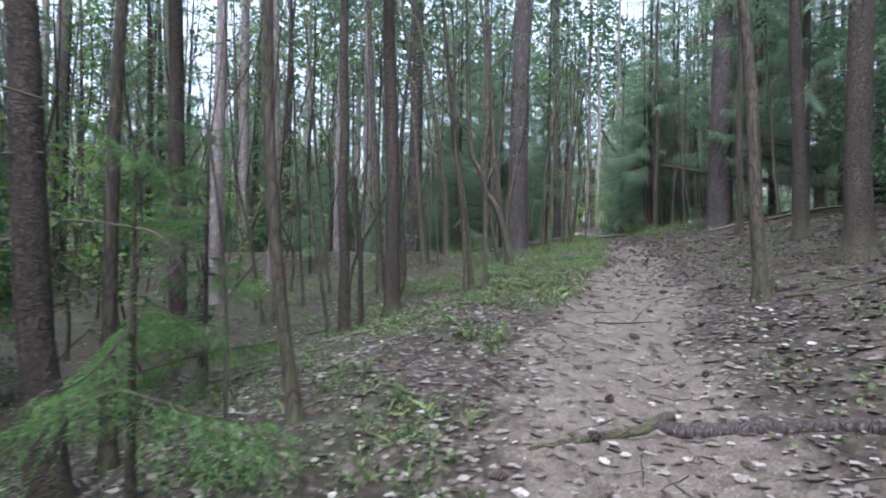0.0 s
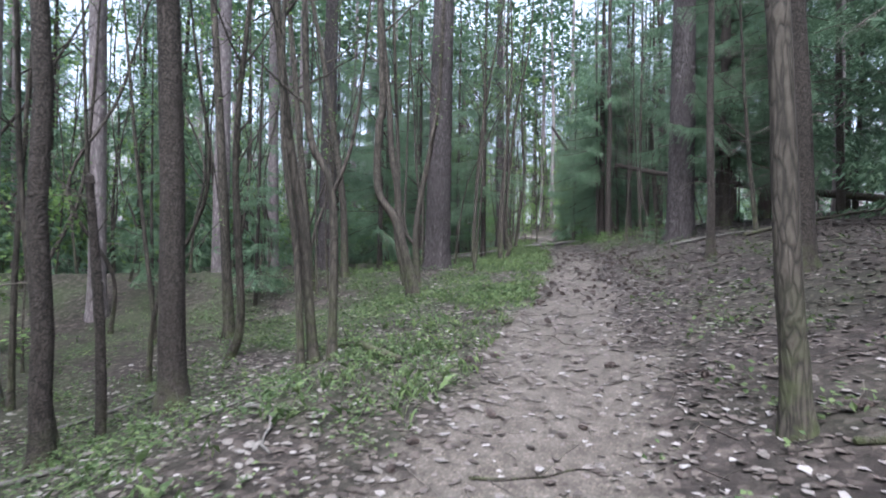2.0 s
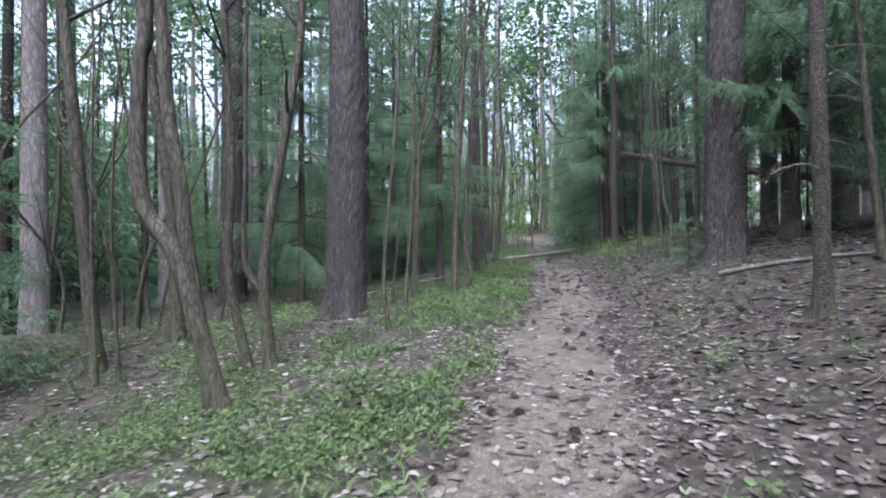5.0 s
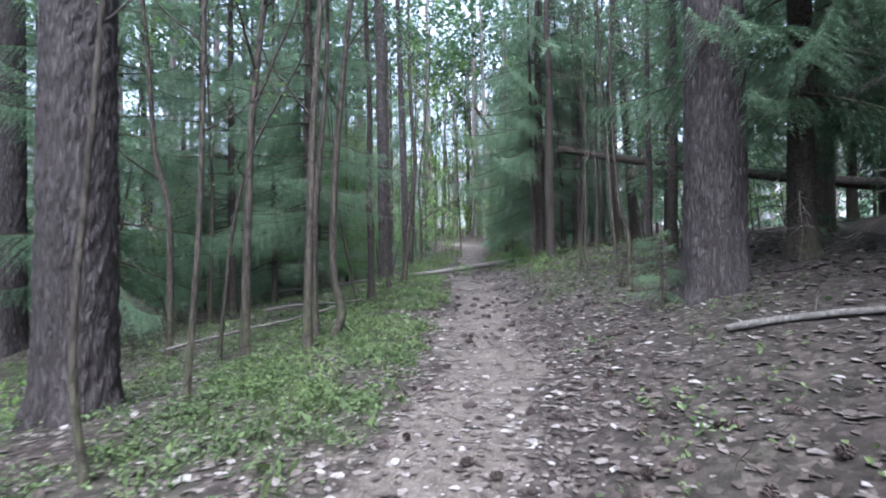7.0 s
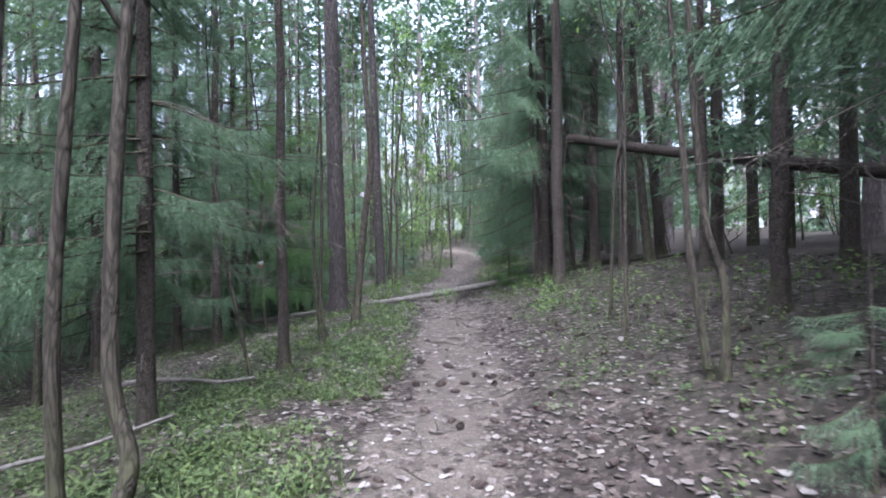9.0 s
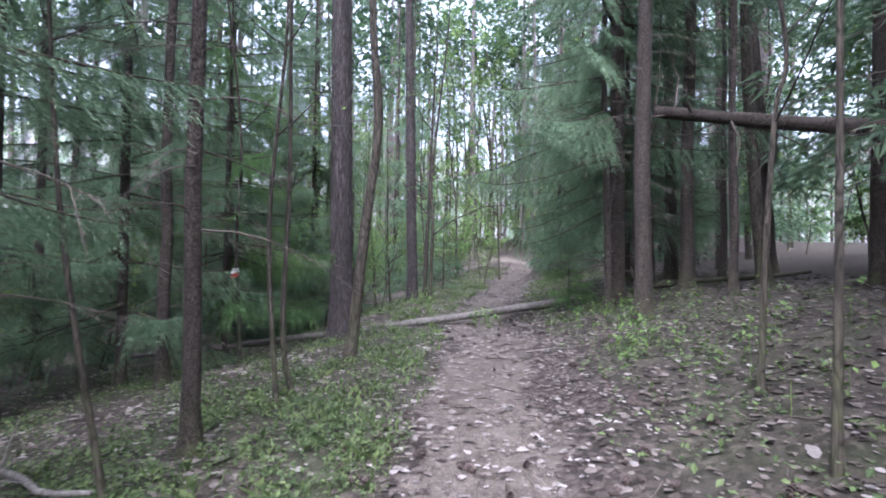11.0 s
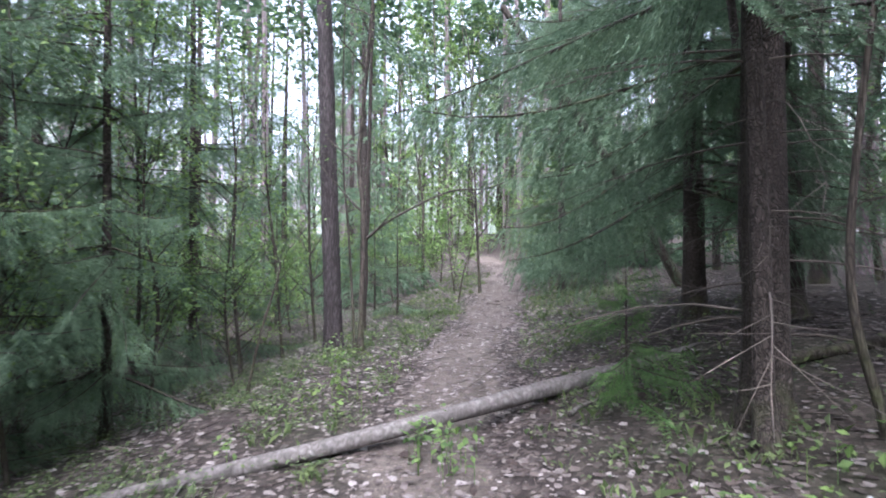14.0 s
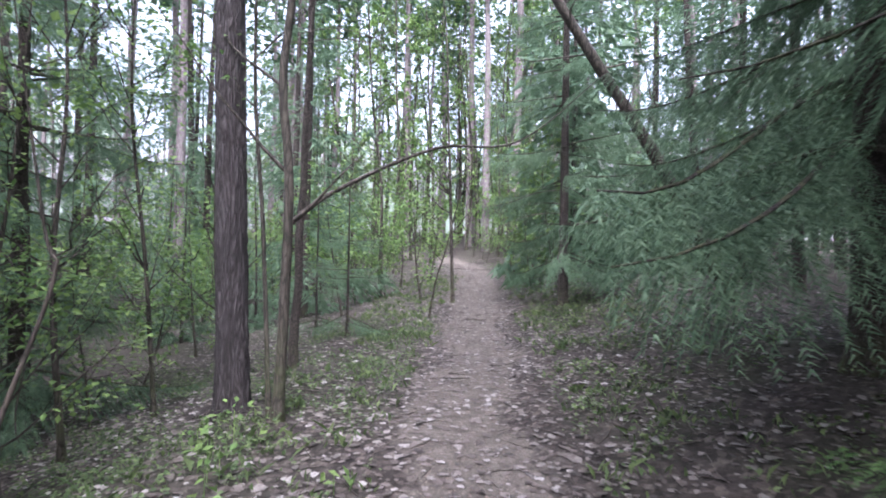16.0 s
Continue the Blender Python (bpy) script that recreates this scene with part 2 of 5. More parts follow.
# ---------------------------------------------------------------- mesh helpers
class Shape:
    """Triangles gathered from tubes and leaves, made into one mesh."""

    def __init__(self):
        self.v, self.f, self.m, self.n = [], [], [], 0

    def add(self, v, f, mat=0):
        v, f = np.asarray(v, float).reshape(-1, 3), np.asarray(f, int).reshape(-1, 3)
        self.v.append(v)
        self.f.append(f + self.n)
        self.m.append(np.full(len(f), mat))
        self.n += len(v)

    def tube(self, points, radii, sides=7, mat=0, rough=0.0, seed=0):
        p, r = np.asarray(points, float), np.asarray(radii, float)
        d = np.gradient(p, axis=0)
        d /= np.linalg.norm(d, axis=1)[:, None] + 1e-9
        ref = np.where(np.abs(d[:, 2:3]) > 0.8, [[1.0, 0, 0]], [[0, 0, 1.0]])
        a = np.cross(d, ref)
        a /= np.linalg.norm(a, axis=1)[:, None] + 1e-9
        b = np.cross(d, a)
        th = np.linspace(0, 2 * np.pi, sides, endpoint=False)
        ring = np.cos(th)[None, :, None] * a[:, None] + np.sin(th)[None, :, None] * b[:, None]
        rr = np.repeat(r[:, None], sides, 1)
        if rough:
            rr = rr * (1 + rough * np.random.RandomState(seed).uniform(-1, 1, rr.shape))
        v = p[:, None] + ring * rr[..., None]
        self.add(v.reshape(-1, 3), grid_faces(len(p), sides), mat)
        k = len(p) - 1
        cap = np.vstack([v[k], p[k] + d[k] * r[k]])
        i = np.arange(sides)
        self.add(cap, np.stack([i, (i + 1) % sides, np.full(sides, sides)], 1), mat)

    def mesh(self, name, mats, smooth=True):
        me = bpy.data.meshes.new(name)
        v, f = np.concatenate(self.v), np.concatenate(self.f)
        me.vertices.add(len(v))
        me.vertices.foreach_set("co", v.astype(np.float32).ravel())
        me.loops.add(3 * len(f))
        me.loops.foreach_set("vertex_index", f.astype(np.int32).ravel())
        me.polygons.add(len(f))
        me.polygons.foreach_set("loop_start", np.arange(0, 3 * len(f), 3, dtype=np.int32))
        me.polygons.foreach_set("material_index", np.concatenate(self.m).astype(np.int32))
        me.polygons.foreach_set("use_smooth", np.full(len(f), smooth))
        for m in mats:
            me.materials.append(m)
        me.update(calc_edges=True)
        return me


def grid_faces(rows, sides, closed=True):
    i, j = np.meshgrid(np.arange(rows - 1), np.arange(sides if closed else sides - 1), indexing="ij")
    k = (j + 1) % sides
    a, b, c, d = i * sides + j, i * sides + k, (i + 1) * sides + k, (i + 1) * sides + j
    return np.concatenate([np.stack([a, b, c], -1).reshape(-1, 3), np.stack([a, c, d], -1).reshape(-1, 3)])


def part(name, shape, mats, parent, label="", smooth=True, kind=""):
    ob = new(name, shape.mesh(name, mats, smooth) if isinstance(shape, Shape) else shape)
    ob.parent = parent
    return tagged(ob, label, kind=kind)


def thing(name, x, y, z, label, category, group="", turn=0.0):
    ob = new(name)
    ob.empty_display_size = 0.1
    ob.location, ob.rotation_euler = (x, y, z), (0, 0, turn)
    return tagged(ob, label, category, group)


def unit(v):
    return v / (np.linalg.norm(v, axis=-1, keepdims=True) + 1e-9)


# ---------------------------------------------------------------- the lie of the land
PATH_Y = [-60, -10, 0, 3.6, 4.9, 7.1, 10.4, 12.7, 15.5, 17.7, 19.1, 22, 24.2, 25.9, 28, 30, 33.7, 38, 43, 47, 54, 62, 120]
PATH_X = [-12, -2, 0.2, 1.16, 1.62, 2.42, 3.59, 4.3, 5.1, 5.54, 5.85, 6.2, 6.4, 6.85, 7.35, 7.95, 8.8, 10, 11, 10.8, 8, 3, -40]
RISE_Y = [-60, -10, 0, 4.3, 7.3, 9, 12.8, 15.7, 17.5, 19, 20.5, 23.5, 25.8, 29.4, 38, 50, 120]
RISE_Z = [-5, -0.9, -0.08, 0.55, 0.86, 1.05, 1.39, 1.60, 1.67, 1.78, 1.85, 1.87, 1.98, 2.05, 2.45, 3.1, 6]
SLOPE_Y = [-60, 0, 7, 11, 13, 15, 18, 20.6, 23, 26, 31, 120]
SLOPE_LEFT = [0.3, 0.3, 0.3, 0.22, 0.04, 0.24, 0.17, 0.18, 0.22, 0.32, 0.25, 0.15]
SLOPE_RIGHT = [0.33, 0.33, 0.33, 0.33, 0.33, 0.33, 0.31, 0.27, 0.25, 0.22, 0.2, 0.15]
HALF_Y = [-60, 7, 11, 30, 34, 120]
HALF = [0.72, 0.66, 0.42, 0.42, 0.6, 0.6]


def across(x, y):
    return x - np.interp(y, PATH_Y, PATH_X)


def trodden(x, y):
    u = across(x, y) + 0.12 * np.sin(1.7 * y) + 0.07 * np.sin(4.3 * y + 1)
    return np.clip(1.5 - np.abs(u) / np.interp(y, HALF_Y, HALF), 0, 1)


def ground(x, y):
    x, y = np.asarray(x, float), np.asarray(y, float)
    u = across(x, y)
    down = np.clip(-u - 1.8, 0, 2.5) + 0.35 * np.clip(-u - 4.3, 0, 12)
    up = np.clip(u - 0.4, 0, 2.6) + 0.36 * np.clip(u - 3, 0, 14)
    z = np.interp(y, RISE_Y, RISE_Z) - np.interp(y, SLOPE_Y, SLOPE_LEFT) * down + np.interp(y, SLOPE_Y, SLOPE_RIGHT) * up
    lumps = 0.5 * np.sin(2.1 * x + 1.3 * y) * np.sin(1.7 * y - 0.8 * x) + 0.3 * np.sin(5.3 * x - 2.2 * y + 1) + 0.25 * np.sin(4.1 * y + 3.3 * x)
    return z + 0.022 * lumps * (1 - 0.75 * trodden(x, y))


def patch(x, y, scale, seed):
    """Soft patches from 0 to 1."""
    a = np.sin(scale * x + 1.3 * seed + 1.1 * np.sin(0.7 * scale * y)) * np.sin(scale * 0.9 * y + 2.1 * seed + 1.2 * np.sin(0.8 * scale * x))
    b = np.sin(2.3 * scale * x + seed - y * scale) * np.sin(2.7 * scale * y - seed + 0.6 * x)
    return np.clip(0.5 + 0.4 * a + 0.25 * b, 0, 1)


def overgrown(x, y):
    """How thickly herbs and moss cover the ground."""
    u = across(x, y)
    left = np.interp(u, [-30, -9, -4.5, -1.6, -0.75, -0.45], [0.6, 0.65, 0.8, 0.95, 0.6, 0.0]) * np.interp(y, [-5, 1, 5, 8, 11, 17, 20, 23, 30], [0.2, 0.22, 0.36, 0.6, 0.9, 0.8, 0.5, 0.35, 0.4])
    right = np.interp(u, [0.6, 1.1, 2.6, 4, 30], [0.0, 0.4, 0.5, 0.2, 0.2]) * np.interp(y, [0, 10, 13.5, 15.5, 17, 22, 24, 30], [0.35, 0.35, 0.2, 0.4, 0.55, 0.5, 0.5, 0.8])
    return (left + right) * np.clip(1.9 * (0.55 * patch(x, y, 1.9, 2.0) + 0.45 * patch(x, y, 4.7, 7.0)) - 0.45, 0, 1)


def spread(lo, hi, step, far):
    core = np.arange(lo, hi, step)
    out = step * np.cumsum(1.22 ** np.arange(1, 60))
    out = out[out < far]
    return np.concatenate([lo - out[::-1], core, hi + out])


def build_ground():
    xs, ys = spread(-5.0, 13.0, 0.11, 160), spread(-1.0, 33.0, 0.11, 160)
    gx, gy = np.meshgrid(xs, ys, indexing="ij")
    gx, gy = gx.ravel(), gy.ravel()
    z = ground(gx, gy)
    s = Shape()
    s.add(np.stack([gx, gy, z], 1), grid_faces(len(xs), len(ys), False)[:, ::-1])
    me = s.mesh("ground", [SOIL])
    for name, values in (("trodden", trodden(gx, gy)), ("overgrown", np.clip(overgrown(gx, gy), 0, 1))):
        a = me.attributes.new(name, "FLOAT", "POINT")
        a.data.foreach_set("value", values.astype(np.float32))
    return tagged(new("ground", me), "brown forest floor with a trodden dirt path and moss patches", "ground", kind="structure")


FLOOR = build_ground()


# ---------------------------------------------------------------- stems and crowns
def smooth_line(points, n):
    """A rounded line through the points."""
    p = np.asarray(points, float)
    p = np.vstack([2 * p[0] - p[1], p, 2 * p[-1] - p[-2]])
    out = []
    for i in range(1, len(p) - 2):
        t = np.linspace(0, 1, n, endpoint=False)[:, None]
        a, b, c, d = p[i - 1], p[i], p[i + 1], p[i + 2]
        out.append(0.5 * (2 * b + (c - a) * t + (2 * a - 5 * b + 4 * c - d) * t**2 + (3 * b - a - 3 * c + d) * t**3))
    return np.vstack(out + [p[-2][None]])


def bark_trunk(r, height, top, seed, plates=0.022, sides=88):
    """A thick trunk with raised bark plates and root flare; top: how far its head stands from its foot."""
    rng = np.random.RandomState(seed)
    zs = np.concatenate([np.arange(-0.25, 4.2, 0.04), np.arange(4.2, height, 0.35)])
    th = np.linspace(0, 2 * np.pi, sides, endpoint=False)
    ph = rng.uniform(0, 6, 3)
    v = np.zeros((len(zs), sides, 3))
    off = Vector((seed * 3.1, seed * 1.7, 0))
    for i, z in enumerate(zs):
        taper = r * (1 - 0.75 * max(z, 0) / height)
        for j, a in enumerate(th):
            flare = 1 + 0.36 * math.exp(-max(z, -0.1) / 0.22) * (0.6 + 0.4 * math.sin(5 * a + ph[0]) + 0.25 * math.sin(3 * a + ph[1]))
            c, s = math.cos(a), math.sin(a)
            rr = taper * flare
            if z < 4.2:
                q = Vector((c * r * 17, s * r * 17, z * 5.6))
                q += noise.noise_vector(q * 0.8 + off) * 0.45
                d = noise.voronoi(q + off)[0]
                rr += plates * (min(1.0, (d[1] - d[0]) * 2.2) - 0.6) + 0.006 * noise.noise(q * 4)
            k = max(z, 0) / height
            v[i, j] = (c * rr + top[0] * k, s * rr + top[1] * k, z)
    s = Shape()
    s.add(v.reshape(-1, 3), grid_faces(len(zs), sides))
    return s


def spruce_bough(length, seed, gap, step, size, thick=0.13):
    """A drooping green bough along +x: a woody spine and combs of needles on side twigs."""
    rng = np.random.RandomState(seed)
    wood, green = Shape(), Shape()
    t = np.linspace(0, 1, 9)
    sag = rng.uniform(0.25, 0.42)
    spine = np.stack([length * t * 0.95, 0.06 * length * np.sin(3 * t + seed), length * (-sag * t**1.3 + 0.22 * sag * t**4 * 2)], 1)
    wood.tube(spine, 0.011 * length**0.8 * (1 - 0.9 * t) + 0.0015, 4)
    n = max(5, int(length / gap))
    at = np.linspace(0.13, 1.0, n)
    for side in (-1, 1):
        for s in at:
            s = np.clip(s + rng.uniform(-0.5, 0.5) / n, 0.08, 1)
            root = np.array([np.interp(s, t, spine[:, k]) for k in range(3)])
            ln = (0.34 * length * (1.03 - s) ** 0.8 * min(1.0, s * 3.0) + 0.06) * rng.uniform(0.6, 1.1)
            way = unit(np.array([0.75 + rng.uniform(-0.2, 0.2), side * (0.8 - 0.35 * s), -0.5 + rng.uniform(-0.35, 0.15)]))
            k = max(2, int(ln / step))
            q = np.linspace(0, 1, k)[:, None]
            line = root + way * ln * q + np.array([0, 0, -0.6 * ln]) * q**2
            two = np.repeat(line, 2, 0)
            flip = np.tile([-1.0, 1.0], k)[:, None]
            cross = unit(np.cross(way, [0, 0, 1.0]))
            d = unit(way * rng.uniform(0.5, 1.1, (2 * k, 1)) + cross * flip * rng.uniform(0.4, 1.0, (2 * k, 1)) + np.array([0, 0, 1.0]) * rng.uniform(-0.75, 0.2, (2 * k, 1)))
            w = unit(np.cross(d, rng.normal(size=(2 * k, 3))))
            ls = size * rng.uniform(0.7, 1.3, (2 * k, 1))
            v = np.stack([two - w * ls * thick, two + w * ls * thick, two + d * ls], 1).reshape(-1, 3)
            green.add(v, np.arange(6 * k).reshape(-1, 3))
    return np.concatenate(wood.v), np.concatenate(wood.f), np.concatenate(green.v), np.concatenate(green.f)


BOUGHS = {
    "long": [spruce_bough(2.6, 10 + i, 0.045, 0.013, 0.05, 0.075) for i in range(3)],
    "mid": [spruce_bough(1.5, 20 + i, 0.042, 0.013, 0.046, 0.075) for i in range(3)],
    "short": [spruce_bough(0.8, 30 + i, 0.036, 0.012, 0.036, 0.08) for i in range(3)],
    "upper": [spruce_bough(1.6, 50 + i, 0.1, 0.06, 0.13, 0.12) for i in range(3)],
    "back": [spruce_bough(1.6, 60 + i, 0.13, 0.075, 0.17, 0.12) for i in range(3)],
    "far": [spruce_bough(1.6, 40 + i, 0.3, 0.16, 0.36, 0.17) for i in range(3)],
}
REACH = {"long": 2.6, "mid": 1.5, "short": 0.8, "far": 1.6, "back": 1.6, "upper": 1.6}


BOUGH_MESHES = {}


def bough_mesh(kind, n, fresh):
    if (kind, n, fresh) not in BOUGH_MESHES:
        wv, wf, gv, gf = BOUGHS[kind][n]
        s = Shape()
        s.add(wv, wf, 0)
        s.add(gv, gf, 1)
        BOUGH_MESHES[kind, n, fresh] = s.mesh("bough", [BARK_SPRUCE, NEEDLES_FRESH if fresh else NEEDLES], False)
    return BOUGH_MESHES[kind, n, fresh]


def bough_places(height, low, reach, seed, kind, per_metre, gaps):
    """Kind, form, height, turn and length of boughs in loose whorls from low to the tip; reach: the lowest boughs' length."""
    rng = np.random.RandomState(seed)
    z = low
    while z < height - 0.2:
        f = (height - z) / (height - low)
        for _ in range(rng.randint(5, 8)):
            if rng.rand() < gaps:
                continue
            ln = max(0.25, reach * f**0.75 * rng.uniform(0.6, 1.1))
            k = kind if kind != "auto" else ("upper" if z > 6.0 else "long" if ln > 1.9 else "mid" if ln > 1.0 else "short")
            turn = Matrix.Rotation(rng.uniform(0, 6.28), 3, "Z") @ Matrix.Rotation(-(rng.uniform(-0.2, 0.2) + 0.5 * (1 - f)), 3, "Y") @ Matrix.Rotation(rng.uniform(-0.25, 0.25), 3, "X")
            yield k, rng.randint(3), z + rng.uniform(-0.12, 0.12), turn, ln / REACH[k]
        z += 5.0 / per_metre * (0.7 + 0.5 * rng.rand()) * (1 if z < 6.0 else 1.5)


def conifer_crown(height, low, reach, seed, kind="far", per_metre=9, gaps=0.0, above=-1.0, thin=0.45):
    green = Shape()
    keep = np.random.RandomState(seed + 9)
    for k, n, z, turn, size in bough_places(height, low, reach, seed, kind, per_metre, gaps):
        if z >= above and keep.rand() > thin * min(1.0, max(0.0, (z - 4) / 3)):
            wv, wf, gv, gf = BOUGHS[k][n]
            green.add(gv * size @ np.array(turn).T + [0, 0, z], gf)
    return green


def hang_boughs(tree, height, low, reach, seed, kind, per_metre, gaps, fresh, above=6.0):
    """The lower boughs, each a part of its own."""
    for k, n, z, turn, size in bough_places(height, low, reach, seed, kind, per_metre, gaps):
        if z < above:
            ob = part("bough", bough_mesh(k, n, fresh), [], tree)
            ob.matrix_basis = Matrix.LocRotScale((0, 0, z), turn.to_quaternion(), (size, size, size))


def dead_limb_shapes(low, high, count, seed, radius, reach=1.0, twiggy=7):
    """Bare drooping lower limbs with fine twigs, one shape each."""
    rng = np.random.RandomState(seed)
    for _ in range(count):
        s = Shape()
        z, a = rng.uniform(low, high), rng.uniform(0, 6.28)
        ln = reach * rng.uniform(0.3, 1.2)
        out = np.array([math.cos(a), math.sin(a), 0])
        side = np.array([-out[1], out[0], 0])
        t = np.linspace(0, 1, 6)[:, None]
        line = np.array([0, 0, z]) + out * (radius * 0.7 + ln * t) + np.array([0, 0, 1.0]) * ln * (rng.uniform(-0.1, 0.25) * t - rng.uniform(0.2, 0.5) * t**2) + side * 0.12 * ln * rng.uniform(-1, 1) * t**2
        s.tube(line, 0.007 * (1 - 0.85 * t[:, 0]) * (0.5 + 0.5 * ln), 4)
        for _ in range(int(twiggy * (0.4 + ln))):
            k = rng.uniform(0.25, 1)
            root = np.array([np.interp(k, t[:, 0], line[:, c]) for c in range(3)])
            way = unit(out * 0.7 + side * rng.uniform(-1, 1) + np.array([0, 0, rng.uniform(-0.7, 0.2)]))
            tl = rng.uniform(0.12, 0.45) * ln
            s.tube([root, root + way * tl * 0.5 + np.array([0, 0, -0.02]), root + way * tl + np.array([0, 0, -0.1 * tl])], [0.0028, 0.002, 0.0009], 3)
        yield s


def dead_limbs(tree, low, high, count, seed, radius, reach=1.0, joined=False):
    if joined:
        whole = Shape()
        for s in dead_limb_shapes(low, high, count, seed, radius, reach, 2):
            whole.add(np.concatenate(s.v), np.concatenate(s.f))
        part("dead_branchwork", whole, [BRUSH], tree, kind="stuff")
    else:
        for s in dead_limb_shapes(low, high, count, seed, radius, reach):
            part("dead_branch", s, [BRUSH], tree, "brittle bare grey-brown limb")


def leafy(points, count, size, spread_by, seed):
    """Small folded leaves about the points."""
    rng = np.random.RandomState(seed)
    p = np.asarray(points)[rng.randint(len(points), size=count)] + rng.normal(0, spread_by, (count, 3))
    d = unit(rng.normal(size=(count, 3)) * [1, 1, 0.45] + [0, 0, -0.2])
    w = unit(np.cross(d, rng.normal(size=(count, 3)) * 0.35 + [0, 0, 1.0]))
    up = np.cross(w, d)
    ls = size * rng.uniform(0.6, 1.3, (count, 1))
    v = np.stack([p, p + d * ls * 0.45 + w * ls * 0.3 + up * ls * 0.08, p + d * ls, p + d * ls * 0.45 - w * ls * 0.3 + up * ls * 0.08], 1).reshape(-1, 3)
    b = 4 * np.arange(count)
    s = Shape()
    s.add(v, np.concatenate([np.stack([b, b + 1, b + 2], 1), np.stack([b, b + 2, b + 3], 1)]))
    return s


def broadleaf(x, y, r, bends, height, seed, leaves=160, label="slim grey broadleaf stem with moss on its crooked foot", fork=None, limbs=6, low=1.6, leaf=0.05, joined=False, name="broadleaf_tree", category="tree"):
    """A slender crooked stem through the bends (x, y, height above its foot), with limbs, twigs and sparse young leaves."""
    rng = np.random.RandomState(seed)
    z0 = float(ground(x, y))
    tree = thing(name, x, y, z0, label, category, "bushes of the undergrowth" if name == "bush" else "young broadleaf trees")
    pts = [np.array([0, 0, -0.15]), np.array([0, 0, 0.02])] + [np.array([a - x, b - y, c]) for a, b, c in bends]
    while pts[-1][2] < height:
        d = unit(pts[-1] - pts[-2]) * [0.6, 0.6, 1] + rng.normal(0, 0.07, 3)
        pts.append(pts[-1] + d / max(d[2], 0.4) * min(1.5, height))
    line = smooth_line(pts, 7)
    f = np.clip(line[:, 2] / height, 0, 1)
    rad = r * (1 - 0.82 * f) * (1 + 0.45 * np.exp(-np.clip(line[:, 2], 0, 9) / 0.12))
    s = Shape()
    s.tube(line, rad, 6 if joined else 12 if r > 0.03 else 8, 0, 0.05, seed)
    part("trunk", s, [BARK_ALDER], tree)
    whole, ends = Shape(), []
    for i in range(limbs):
        b = whole if joined else Shape()
        z = rng.uniform(low, height * 0.95)
        k = int(np.argmin(np.abs(line[:, 2] - z)))
        a, ln = rng.uniform(0, 6.28), rng.uniform(0.4, 1.3) * (0.4 + r * 9)
        way = np.array([math.cos(a), math.sin(a), rng.uniform(0.4, 1.3)])
        t = np.linspace(0, 1, 6)[:, None]
        limb = line[k] + way * ln * t + np.array([0, 0, 0.25]) * ln * t**2 + rng.normal(0, 0.025, (6, 3)) * t
        b.tube(limb, rad[k] * 0.45 * (1 - 0.85 * t[:, 0]) + 0.0012, 3 if joined else 5)
        if joined:
            ends += [limb[3], limb[4], limb[5]]
        for _ in range(0 if joined else 6):
            q = limb[rng.randint(2, 6)]
            tw = unit(way + rng.normal(0, 0.7, 3)) * rng.uniform(0.15, 0.5) * (0.5 + ln * 0.5)
            b.tube([q, q + tw * 0.5 + rng.normal(0, 0.02, 3), q + tw], [0.003, 0.002, 0.001], 3)
            ends += [q + tw, q + tw * 0.6]
        if not joined:
            limb_part = part("branch", b, [BARK_ALDER], tree)
            if leaves >= limbs:
                part("leaf_spray", leafy(ends, leaves // limbs, leaf, 0.09, 50 * seed + i), [SPRING_LEAF], limb_part, "fresh green leaves", False, "stuff")
            ends = []
    if fork:
        at, *rest = fork
        k = int(np.argmin(np.abs(line[:, 2] - at)))
        fp = [line[k]] + [np.array([a - x, b2 - y, c]) for a, b2, c in rest]
        d = fp[-1] - fp[-2]
        fp.append(fp[-1] + d * 1.2 + [0, 0, 0.6])
        fl = smooth_line(fp, 6)
        b = Shape()
        b.tube(fl, np.linspace(rad[k] * 0.62, rad[k] * 0.12, len(fl)), 8)
        part("forked_stem", b, [BARK_ALDER], tree)
    if joined:
        part("branchwork", whole, [BARK_ALDER], tree, kind="stuff")
    if leaves and ends:
        part("foliage", leafy(ends, leaves, leaf, 0.09, seed), [SPRING_LEAF], tree, "scatter of fresh green leaves", False, "stuff")
    return tree


FAR_TOPS = {}


